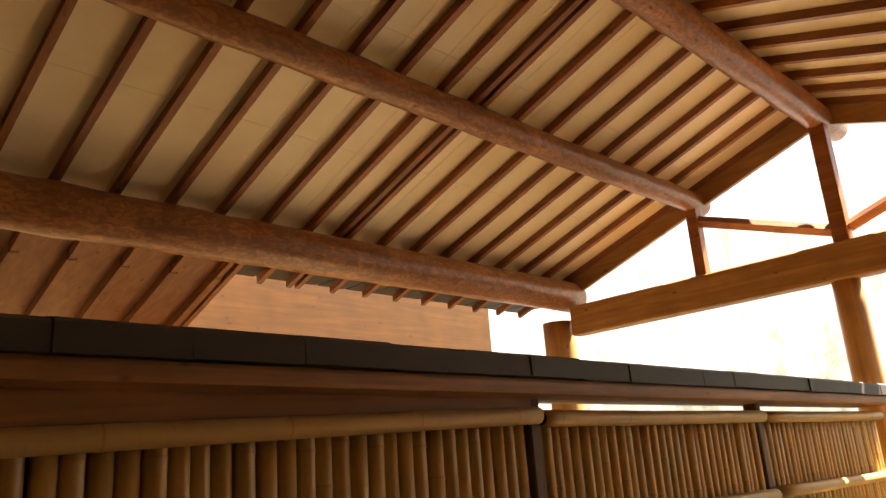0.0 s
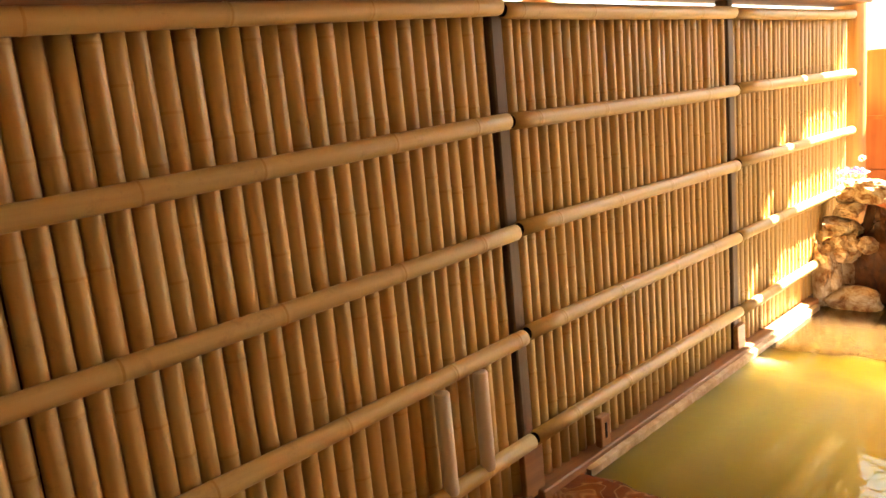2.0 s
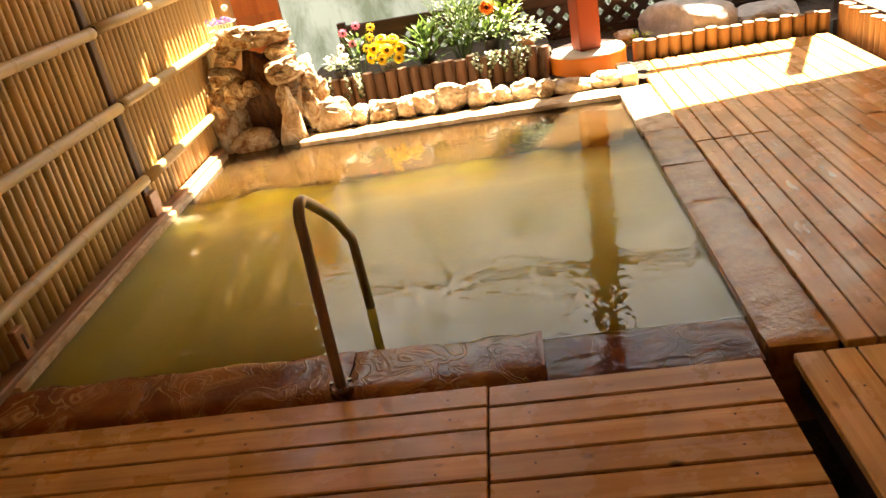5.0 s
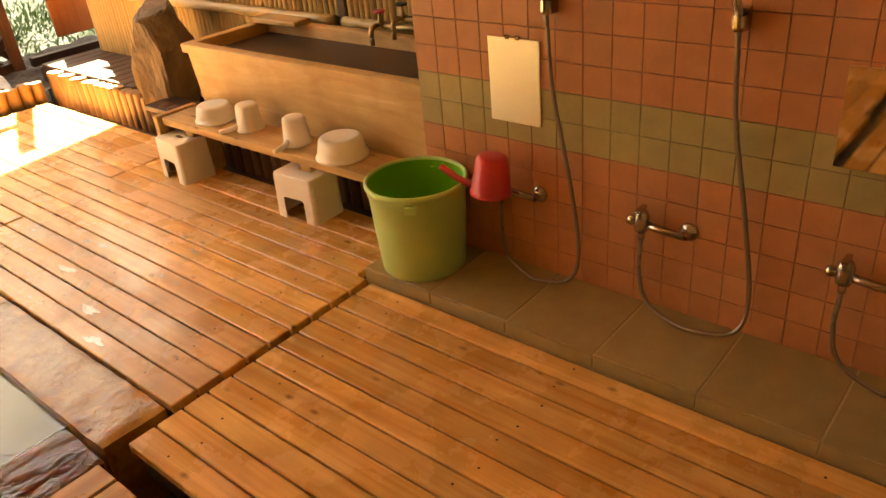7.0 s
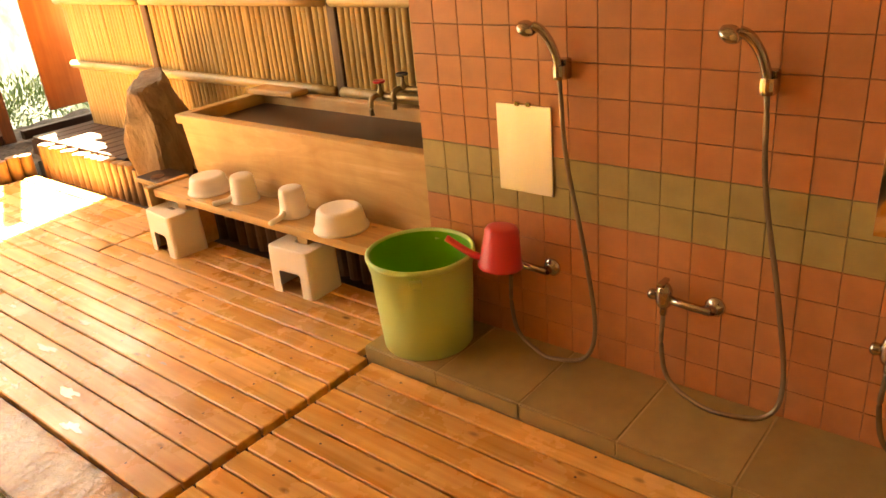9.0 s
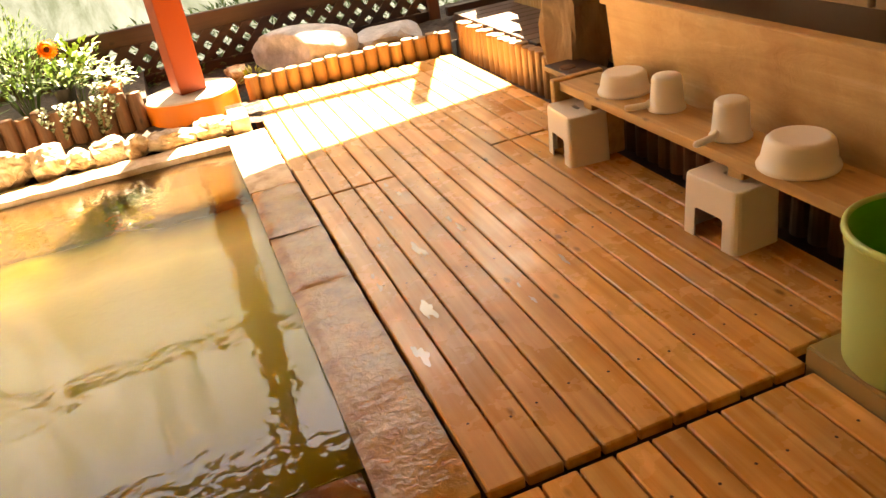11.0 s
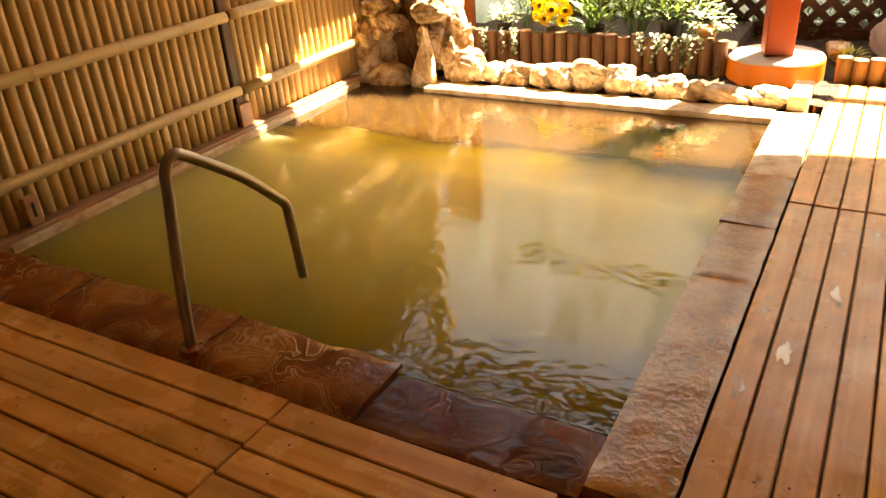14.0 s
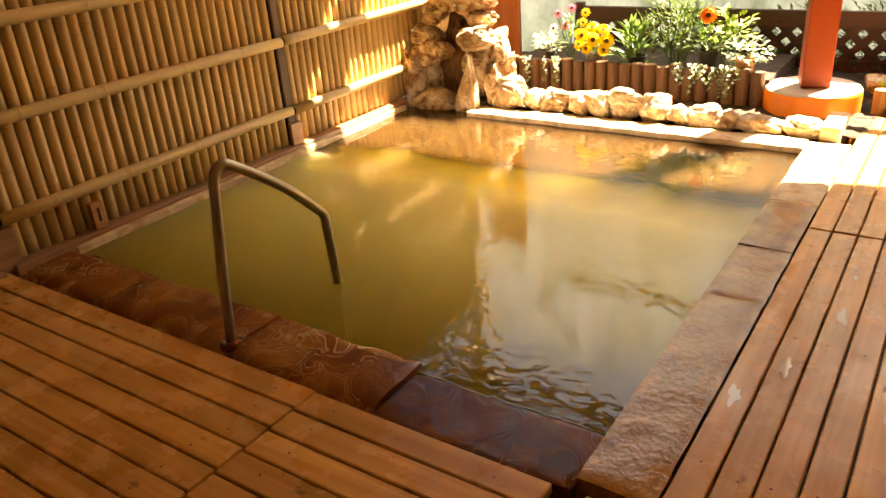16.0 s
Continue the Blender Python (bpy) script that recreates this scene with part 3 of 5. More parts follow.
part("roof_sheet", slope_box(-6.2, FX, YV0, YV1, 0.05, 0.02), SLATE, roof)
part("roof_sheet", slope_box(FX, 2.6, YV0, YV1, 0.05, 0.02), SLATE, roof)
for side, (xa, xb) in enumerate(((-6.35, FX - 0.01), (FX + 0.01, 2.5))):
    raf = mesh_of("rafter", slope_box(xa, xb, -0.022, 0.022, 0.06, -0.0605), ROOFWOOD)
    for k in range(24):
        share("rafter", raf, pose(0, 1.19 + (k - 15) * 0.35, 0), roof)
        if k == 15:
            share("rafter", raf, pose(0, 1.11 + (k - 15) * 0.35, 0), roof)
TY = 3.92
def log(x, r, y0, y1, sink=0.0):
    pts = [(x, y0 + (y1 - y0) * i / 40, 0) for i in range(41)]
    rr = [r * (1 + 0.04 * noise.noise(Vector((x, i * 0.6, 0)))) for i in range(41)]
    b = tube([(a, c, roof_z(x) - 0.061 - r + sink) for a, c, _ in pts], rr, 18)
    for v in b.verts:
        v.co += Vector((noise.noise(v.co * 5), 0, noise.noise(v.co * 5 + Vector((4, 0, 0))))) * 0.012
    return part("purlin", b, LOGWOOD, roof, smooth=True)

log(FX, 0.11, YV0, 4.35)
log(-4.2, 0.095, YV0, 4.1)
log(-5.66, 0.155, YV0, 4.05, 0.0)
log(-1.88, 0.095, YV0, 4.1)
log(-0.55, 0.12, YV0, 4.05)
log(0.9, 0.095, YV0, 4.05)
for z_lo, z_hi, x0, x1 in ((2.88, 3.17, -5.6, 1.9),):
    part("tie_beam", box(x0, x1, TY - 0.07, TY + 0.07, z_lo, z_hi, 0.012), BEAMWOOD, roof)
part("brace", tube([(-4.17, TY, 3.66), (-3.1, TY, 3.28)], 0.05, 4), ROOFWOOD, roof)
part("brace", tube([(-1.91, TY, 3.66), (-2.98, TY, 3.28)], 0.05, 4), ROOFWOOD, roof)
# lower eave over the next bath, and its sunlit blind
part("soffit", slope_box(-7.4, -5.95, YV0, 0.53, 0.03, 0.005), ROOFWOOD, roof)
low = mesh_of("rafter", slope_box(-7.4, -6.35, -0.03, 0.03, 0.07, -0.066), ROOFWOOD)
for k in range(1, 14):
    share("rafter", low, pose(0, 1.19 + (k - 15) * 0.35, 0), roof)
part("verge_board", slope_box(-7.4, -5.95, 0.53, 0.57, 0.12, -0.085), ROOFWOOD, roof)
for k in range(12):
    part("roof_tile", box(-6.5, -6.2, 0.6 + k * 0.3, 0.88 + k * 0.3, roof_z(-6.35) + 0.035, roof_z(-6.35) + 0.06, 0.006), SLATE, roof)
# unseen wall, added so that light enters from the garden only
wall_w = part("wall_west", box(-7.8, -7.6, -3.6, 4.9, -0.3, 3.6), PLASTER)
tagged(wall_w, "unseen plain wall beyond the fence, added to block side light", "wall", kind="structure")
wall_e2 = part("wall_outer", box(2.3, 2.45, -3.6, 4.3, -0.3, 2.5), PLASTER)
tagged(wall_e2, "plain outer wall behind the bamboo screen", "wall", kind="structure")
# unseen floor, added to bounce sunlight up to the ceiling
bounce_slab = part("neighbour_floor", box(-7.6, -3.16, -3.6, 4.9, -0.1, -0.02), tile_mat("bounce_stone", (0.21, 0.155, 0.1), 0.6))
tagged(bounce_slab, "unseen plain floor beyond the fence, added to bounce light", "floor", kind="structure")
blind = part("bamboo_blind", box(-7.55, -7.5, 0.3, 4.8, 2.2, 3.72), wood("blind_cane", (0.055, 0.017, 0.001), (0.10, 0.036, 0.003), 1, 0.95))
tagged(blind, "sunlit orange bamboo blind beyond the fence", "blind", kind="structure")
part("strut", box(-4.25, -4.15, TY - 0.05, TY + 0.05, 3.17, roof_z(-4.2) - 0.2, 0.005), ROOFWOOD, roof)
part("strut", box(-1.93, -1.83, TY - 0.05, TY + 0.05, 3.17, roof_z(-1.88) - 0.2, 0.005), ROOFWOOD, roof)
part("king_post", box(FX - 0.06, FX + 0.06, TY - 0.06, TY + 0.06, 3.17, RZ - 0.26, 0.006), ROOFWOOD, roof)
part("barge_board", slope_box(-5.9, FX, TY + 0.06, TY + 0.1, 0.16, -0.225), BEAMWOOD, roof)
part("barge_board", slope_box(FX, 1.9, TY + 0.06, TY + 0.1, 0.16, -0.225), BEAMWOOD, roof)

# ---- bamboo screen ----
RAILS = (0.24, 0.667, 1.072, 1.473, 1.868)


def cane(height, r, seed, axis_y=False, seg=8, node_gap=0.3):
    """A bamboo cane with swollen nodes, upright or along y."""
    rnd = random.Random(seed)
    z, prof = 0.0, [(r, 0.0)]
    z = rnd.uniform(0.05, node_gap)
    while z < height - 0.03:
        prof += [(r, z - 0.022), (r * 0.99, z - 0.008), (r * 1.07, z - 0.002), (r * 1.0, z + 0.0015), (r * 1.06, z + 0.005), (r * 0.99, z + 0.011), (r, z + 0.025)]
        z += node_gap * rnd.uniform(0.8, 1.2)
    prof.append((r, height))
    b = lathe(prof, seg, cap=True)
    for f in b.faces:
        zs = [v.co.z for v in f.verts]
        if 0.0005 < max(zs) - min(zs) < 0.0055:
            f.material_index = 1
    if axis_y:
        bmesh.ops.transform(b, matrix=Matrix.Rotation(radians(-90), 4, "X"), verts=b.verts[:])
    return b


fence = thing("bamboo_fence", None, "tall screen of yellow bamboo canes held by split-bamboo rails", "fence", kind="structure")
CANES = [mesh_of("cane", cane(1.855, 0.0304, 100 + i), (BAMBOO, BNODE), True) for i in range(7)]
FENCE_CANES = []
k = 0
for y0, y1 in ((-3.55, -0.035), (0.04, 1.865), (1.935, 3.80)):
    n = round((y1 - y0) / 0.0622)
    for i in range(n):
        yc = y0 + (i + 0.5) * (y1 - y0) / n
        m = pose(-3.092 + random.uniform(-0.0025, 0.0025), yc, 0.025, random.uniform(-0.2, 0.2), random.uniform(-0.15, 0.15), random.uniform(0, 360))
        FENCE_CANES.append((CANES[k % 7], m @ Matrix.Diagonal((random.uniform(0.98, 1.05),) * 2 + (1, 1))))
        k += 1
for j, (y0, y1) in enumerate(((-3.58, -0.012), (0.012, 1.885), (1.905, 3.80))):
    for i, z in enumerate(RAILS):
        b = cane(y1 - y0, 0.031, j * 10 + i, True, 12, 0.42)
        for v in b.verts:
            v.co.z += 0.006 * math.sin(v.co.y * 1.1 + i) + (0.026 * (v.co.y + y0) if j == 0 else 0)
        r_ = part("rail", b, (BAMBOOY, BNODE), fence, smooth=True)
        r_.location = (-3.033, y0, z)
        if j:
            part("cut_end", lathe([(0.0, 0), (0.024, 0)], 12, None), BLACK, r_).matrix_basis = pose(0, -0.002, 0.006 * math.sin(i), 90, 0, 0)
        part("cut_end", lathe([(0.0, 0), (0.024, 0)], 12, None), BLACK, r_).matrix_basis = pose(0, y1 - y0 + 0.002, 0.006 * math.sin((y1 - y0) * 1.1 + i), -90, 0, 0)
for y in (0.0, 1.9):
    part("post", box(-3.125, -3.055, y - 0.032, y + 0.032, 0.0, 2.0, 0.006), POSTWOOD, fence)
part("foot_board", box(-3.06, -3.03, -0.07, 0.05, 0.0, 0.2, 0.004), PLANKWOOD, fence)
part("foot_board", box(-3.06, -3.03, 1.86, 1.96, 0.02, 0.16, 0.004), PLANKWOOD, fence)
part("sill", box(-3.12, -2.99, -3.55, -0.05, -0.03, 0.022, 0.006), PLANKWOOD, fence)
part("sill", box(-3.12, -3.0, 0.0, 3.05, -0.03, 0.022, 0.006), PLANKWOOD, fence)
part("backing", box(-3.15, -3.128, -3.58, 3.8, 0.03, 1.9), BACKING, fence)
kb = part("knot_board", box(-3.062, -3.045, -3.58, 0.02, 1.885, 2.06, 0.004), PLANKWOOD, fence, "knotty reddish plank")
kb.matrix_basis = pose(0, 0, 0, 1.4, 0, 0)
# coping: timber beam with slate tiles
part("coping_beam", box(-3.2, -2.92, -3.58, 3.86, 1.935, 1.99, 0.014, None, 2), PLANKWOOD, fence)
b = bmesh.new()
prof = ((-0.16, 0.0), (0.16, 0.0), (0.158, 0.066), (0.14, 0.078), (0.0, 0.1), (-0.14, 0.078), (-0.158, 0.066))
ends = [[b.verts.new((x, y, z)) for x, z in prof] for y in (-0.1525, 0.1525)]
for i in range(7):
    b.faces.new((ends[0][i], ends[0][(i + 1) % 7], ends[1][(i + 1) % 7], ends[1][i]))
b.faces.new(ends[0][::-1])
b.faces.new(ends[1])
bmesh.ops.recalc_face_normals(b, faces=b.faces[:])
sl_me = mesh_of("coping_tile", b, SLATE)
for i in range(24):
    share("coping_tile", sl_me, pose(-3.06 + random.uniform(-0.004, 0.004), -3.42 + i * 0.308, 1.99 + random.uniform(0, 0.004), 0, random.uniform(-0.8, 0.8), random.uniform(-0.6, 0.6)), fence)

pipe_me = mesh_of("pipe_cover", lathe([(0.0, 0), (0.026, 0.0), (0.028, 0.004), (0.028, 0.37), (0.024, 0.376), (0, 0.376)], 14), material("grey_pvc", (0.64, 0.58, 0.5), 0.45)[0], True)
for y, z in ((-0.48, 0.232), (-0.283, 0.242)):
    tagged(share("pipe_cover", pipe_me, pose(-3.022, y, z)), "pale grey plastic pipe sleeve fixed to the bamboo", "pipe", "pipe sleeves on the fence")
sock = thing("outlet_box", pose(-3.0, 0.455, 0.0), "small weathered wooden box on the pool edge", "box")
part("body", box(-0.035, 0.0, -0.035, 0.035, 0.03, 0.17, 0.004), PLANKWOOD, sock)
part("slot", box(0.0, 0.003, -0.006, 0.006, 0.07, 0.14), BLACK, sock)

# ---- columns ----
def log_column(x, y, r, z0, z1, label, mat):
    pts = [(x, y, z0 + (z1 - z0) * i / 14) for i in range(15)]
    b = tube(pts, [r * (1 - 0.006 * i + 0.03 * noise.noise(Vector((x, i * 0.7, 3)))) for i in range(15)], 18)
    ob = part("column", b, mat, smooth=True)
    return tagged(ob, label, "column", kind="structure")


POSTLOG = wood("column_log", (0.34, 0.16, 0.055), (0.56, 0.31, 0.12), 2, 0.45, grain=5)
log_column(-3.1, 3.97, 0.115, -0.3, 2.9, "peeled log column at the end of the bamboo fence", POSTLOG)
log_column(-5.8, 3.92, 0.17, -0.3, 3.05, "peeled log column under the tie beam", POSTLOG)
panel = thing("panel_door", None, "red-brown painted wooden panel door behind the rocks", "panel")
REDPANEL = wood("red_stained_wood", (0.36, 0.10, 0.03), (0.5, 0.16, 0.05), 2, 0.5, knots=False)
part("board", box(-3.1, -2.71, 4.3, 4.325, -0.32, 1.62, 0.004), REDPANEL, panel)
part("rail", box(-3.09, -2.72, 4.286, 4.302, 0.62, 0.72, 0.003), REDPANEL, panel)
part("rail", box(-3.09, -2.72, 4.286, 4.302, 1.1, 1.13, 0.003), REDPANEL, panel)
part("stile", box(-2.755, -2.71, 4.284, 4.301, 0.1, 1.62, 0.003), REDPANEL, panel)

# ---- hand rail ----
rail = thing("grab_rail", pose(-1.635, 0.06, -0.012), "bent steel grab rail standing at the pool's edge", "handrail")
pts = smooth_path([(0, 0, -0.01), (-0.004, 0.03, 0.25), (-0.008, 0.07, 0.52), (-0.01, 0.085, 0.61), (-0.008, 0.12, 0.65), (-0.004, 0.175, 0.63), (0.01, 0.37, 0.485), (0.015, 0.515, 0.345), (0.016, 0.555, 0.3), (0.016, 0.566, 0.24), (0.018, 0.585, -0.1), (0.018, 0.6, -0.38)], 6)
part("bar", tube(pts, 0.0195, 14), STEEL, rail, smooth=True)
part("flange", lathe([(0, 0.014), (0.034, 0.012), (0.042, 0.006), (0.044, -0.02)], 20), IRONSTONE, rail, "rust-stained flange")
for a in (40, 160, 280):
    bo = part("bolt", lathe([(0, 0.02), (0.007, 0.02), (0.008, 0.01)], 8), STEEL, rail)
    bo.location = (0.036 * math.cos(radians(a)), 0.036 * math.sin(radians(a)), 0)


# ---- waterfall rocks and kerb rocks ----
def rock(x, y, z, sx, sy, sz, seed, label, group, turn=0, tilt=0, mat=None, rough=0.35, block=False):
    ob = part("rock", block_bm(sx, sy, sz, seed, rough) if block else rock_bm(sx, sy, sz, seed, rough, 3), mat or ROCK, smooth=False)
    ob.matrix_basis = pose(x, y, z, tilt, tilt * 0.6, turn)
    return tagged(ob, label, "rock", group)


WF = "rust-stained tufa rock piled up as a small waterfall"
WETROCK, nt, p = material("wet_dark_rock", (0.09, 0.035, 0.015), 0.16)
nt.links.new(ramp(nt, noisy(nt, coords(nt, (1, 1, 0.4)), 14, 6), [(0.35, (0.05, 0.015, 0.006)), (0.7, (0.2, 0.075, 0.025))]), p.inputs["Base Color"])
bump(nt, p, noisy(nt, coords(nt), 20, 7), 0.9, 0.02)
for i, (x, y, z, sx, sy, sz) in enumerate((
        (-3.0, 3.16, 0.17, 0.085, 0.08, 0.215), (-2.9, 3.24, 0.34, 0.085, 0.08, 0.09), (-2.77, 3.25, 0.36, 0.06, 0.07, 0.06),
        (-2.94, 3.3, 0.47, 0.11, 0.09, 0.065), (-2.92, 3.35, 0.57, 0.088, 0.09, 0.048), (-2.93, 3.4, 0.66, 0.075, 0.08, 0.048),
        (-2.79, 3.42, 0.69, 0.14, 0.12, 0.075), (-2.58, 3.43, 0.69, 0.13, 0.11, 0.068), (-2.52, 3.42, 0.56, 0.1, 0.1, 0.06),
        (-2.49, 3.26, 0.45, 0.125, 0.1, 0.08), (-2.5, 3.25, 0.25, 0.09, 0.09, 0.14), (-2.38, 3.36, 0.38, 0.07, 0.08, 0.115), (-2.36, 3.26, 0.13, 0.07, 0.075, 0.15), (-2.41, 3.4, 0.15, 0.16, 0.07, 0.2), (-2.93, 3.42, 0.2, 0.13, 0.08, 0.22))):
    rock(x, y, z, sx, sy, sz, 10 + i * 1.7, WF, "waterfall rocks", (i * 37) % 24 - 12, (i * 13) % 13 - 6, None, 0.11, True)
rock(-2.83, 3.16, 0.0, 0.17, 0.1, 0.085, 63, "flat wet ledge under the trickle", "waterfall rocks", 3, 0, None, 0.08, True)
rock(-2.74, 3.4, 0.25, 0.16, 0.06, 0.32, 71, "dark wet rust-red rock face under the trickle", "waterfall rocks", 5, 0, WETROCK, 0.12, True)
PALEROCK, nt, p = material("limescaled_rock", (0.6, 0.5, 0.4), 0.7)
v = coords(nt, (1, 1, 1), 7.0)
col = ramp(nt, noisy(nt, v, 9, 8, 0.65, 0.6), [(0.3, (0.18, 0.085, 0.03)), (0.45, (0.46, 0.32, 0.19)), (0.64, (0.76, 0.67, 0.54))])
nt.links.new(varied(nt, col, 0.12), p.inputs["Base Color"])
bump(nt, p, noisy(nt, v, 24, 8, 0.7), 0.7, 0.02)
tip = rock(-2.5, 3.1, 0.13, 0.1, 0.065, 0.22, 55, "pale pointed standing stone beside the waterfall", "waterfall rocks", 12, 0, PALEROCK, 0.1, True)
for v in tip.data.vertices:
    up_ = min(1, max(0, (v.co.z + 0.16) / 0.36))
    v.co.x = v.co.x * (1 - 0.75 * up_) + 0.03 * up_
    v.co.y *= 1 - 0.5 * up_
# the row along the pool: place and height of each stone
edges_x = (-2.355, -2.09, -1.965, -1.743, -1.627, -1.465, -1.24, -1.068, -0.929, -0.766, -0.64, -0.385, -0.14)
tops = (0.2, 0.13, 0.125, 0.13, 0.145, 0.17, 0.16, 0.1, 0.11, 0.105, 0.075, 0.082)
for i, (x0, x1, h) in enumerate(zip(edges_x, edges_x[1:], tops)):
    rock((x0 + x1) / 2, 3.235 + 0.012 * (i % 3 - 1), h / 2 - 0.01, (x1 - x0) / 2 + 0.004, 0.07, h / 2 + 0.012, 200 + i * 2.3, "pale limescaled rock in the row edging the pool", "edging rocks", (i * 29) % 22 - 11, (i * 17) % 9 - 4, PALEROCK, 0.09, True)
slabw = part("stone_block", box(-0.105, 0.0, 3.16, 3.5, -0.1, 0.075, 0.012, None, 2), LIME)
slabw.location = (-0.075, 0, 0)
tagged(slabw, "white cut stone block at the corner of the pool", "stone block")

# ---- log edging ----
STAKED = wood("brown_log_stake", (0.10, 0.042, 0.018), (0.2, 0.09, 0.04), 2, 0.55)


def stake_mesh(r, h, seed, mat):
    b = lathe([(r, -0.35), (r, h - 0.012), (r * 0.93, h), (0, h + 0.002)], 14)
    for v in b.verts:
        v.co.x *= 1 + 0.04 * noise.noise(v.co * 9 + Vector((seed, 0, 0)))
    return mesh_of("log_stake", b, mat, False)


def stake_row(label, a, b_, r, h, mat, n_var=4, lip=0.012):
    row = thing("log_edging", None, label, "edging", "log edgings")
    a, b_ = Vector(a), Vector(b_)
    n = max(2, round((b_ - a).length / (2 * r)))
    mes = [stake_mesh(r, h, q, mat) for q in range(n_var)]
    for i in range(n):
        q = a.lerp(b_, (i + 0.5) / n)
        share("log_stake", mes[i % n_var], pose(q.x, q.y, random.uniform(-lip, lip), 0, 0, random.uniform(0, 360)), row)
    return row


stake_row("row of brown log stakes holding up the flower bed", (-2.5, 3.73, 0), (-0.62, 3.73, 0), 0.044, 0.23, STAKED)
stake_row("row of honey-coloured log stakes along the deck's end", (0.0, 3.81, 0), (1.42, 3.81, 0), 0.044, 0.14, STAKE)
stake_row("row of taller honey-coloured log stakes beside the deck", (1.5, 3.8, 0), (1.5, 2.3, 0), 0.042, 0.19, STAKE)
stake_row("row of log stakes under the bench", (1.42, 2.2, 0), (1.42, 0.05, 0), 0.042, 0.2, STAKED)
bed = part("flower_bed_soil", box(-2.55, -0.6, 3.76, 4.55, -0.3, 0.17), SOIL)
tagged(bed, "dark soil of the raised flower bed", "soil", kind="structure")
gb = bmesh.new()
bmesh.ops.create_grid(gb, x_segments=60, y_segments=30, size=0.5, matrix=Matrix.LocRotScale((0.9, 4.5, 0.06), None, (3.2, 1.3, 1)))
for v in gb.verts:
    v.co.z += 0.03 * noise.noise(v.co * 5) + 0.015 * noise.noise(v.co * 17)
gob = part("garden_soil", gb, SOIL)
tagged(gob, "dark uneven garden soil behind the log edging", "soil", kind="structure")
gb = bmesh.new()
bmesh.ops.create_grid(gb, x_segments=70, y_segments=20, size=0.5, matrix=Matrix.LocRotScale((-1.3, 3.5, 0.005), None, (2.7, 0.5, 1)))
for v in gb.verts:
    v.co.z += 0.02 * noise.noise(v.co * 9) + 0.012 * noise.noise(v.co * 23)
tagged(part("gravel_strip", gb, SOIL), "strip of earth and gravel behind the edging rocks", "soil", kind="structure")

bo = part("boulder", rock_bm(0.3, 0.2, 0.115, 4.4, 0.16, 4, 3), BOULDER, smooth=True)
bo.matrix_basis = pose(0.46, 4.16, 0.16, 0, 0, -14)
tagged(bo, "large smooth pale grey boulder in the garden", "boulder")
bo = part("boulder", rock_bm(0.3, 0.2, 0.09, 8.4, 0.3, 3), BOULDER)
bo.matrix_basis = pose(1.1, 4.3, 0.1, 0, 0, 10)
tagged(bo, "dark flat garden stone by the lattice", "boulder")
rock(-0.02, 4.05, 0.13, 0.09, 0.07, 0.07, 33, "reddish stone beside the boulder", "garden stones")

# ---- orange pillar ----
pil = thing("pillar", pose(-0.34, 3.79, 0), "red-brown square pillar on a round orange plinth", "pillar")
# sunlight on the plinth's top is put into this pale colour
PLINTHTOP = tile_mat("sunlit_plinth_pale", (0.62, 0.55, 0.46), 0.8)
part("plinth", lathe([(0.285, -0.2), (0.285, 0.12), (0.28, 0.135)], 48), ORANGE, pil)
part("plinth_top", lathe([(0.279, 0.134), (0.27, 0.143), (0.0, 0.148)], 48), PLINTHTOP, pil)
shaft = part("shaft", box(-0.085, 0.085, -0.085, 0.085, 0.146, 2.9, 0.012, None, 2), REDPAINT, pil)
shaft.rotation_euler = (0, 0, radians(17))

# ---- lattice fence and frames ----
lat = thing("lattice_fence", None, "dark brown diamond lattice panel in a frame", "lattice")
part("frame_rail", box(-2.3, 1.55, 4.585, 4.625, 0.355, 0.47, 0.004), DARKWOOD, lat)
part("frame_rail", box(-2.3, 1.55, 4.585, 4.625, 0.05, 0.135, 0.004), DARKWOOD, lat)
strip = {}
for s_ in (1, -1):
    b = bmesh.new()
    bmesh.ops.create_cube(b, size=1, matrix=Matrix.Rotation(radians(45 * s_), 4, "Y") @ Matrix.Diagonal((0.4, 0.008, 0.052, 1)))
    strip[s_] = mesh_of("strip", b, DARKWOOD)
part("end_post", box(-2.34, -2.27, 4.57, 4.63, -0.2, 0.5, 0.004), DARKWOOD, lat)
for i in range(27):
    x = -2.17 + i * 0.141
    for s_ in (1, -1):
        share("strip", strip[s_], pose(x, 4.605 + 0.0085 * s_, 0.245), lat)
frame_t = thing("timber_frame", None, "dark brown timber posts framing the garden opening", "frame", kind="structure")
part("post", box(1.55, 1.64, 4.57, 4.66, -0.2, 3.0, 0.006), wood("brown_post", (0.09, 0.035, 0.018), (0.17, 0.07, 0.035), 2, 0.5), frame_t)
part("post", box(2.18, 2.26, 3.98, 4.06, -0.2, 3.0, 0.006), DARKWOOD, frame_t)
part("sill", box(1.64, 2.3, 4.4, 4.46, 0.1, 0.17, 0.004), DARKWOOD, frame_t)
part("sill", box(-2.6, 1.55, 4.58, 4.63, 2.0, 2.1, 0.004), DARKWOOD, frame_t)
ob_p = part("orange_board", box(1.93, 2.28, 4.5, 4.52, 0.25, 1.6, 0.004), REDPANEL)
tagged(ob_p, "orange-stained wooden board behind the frame", "board")
dk = thing("side_deck", None, "dark weathered raised plank deck beside the garden", "deck", kind="structure")
dk_me = mesh_of("plank", box(-0.39, 0.39, -0.055, 0.055, 0, 0.03, 0.004), DARKWOOD)
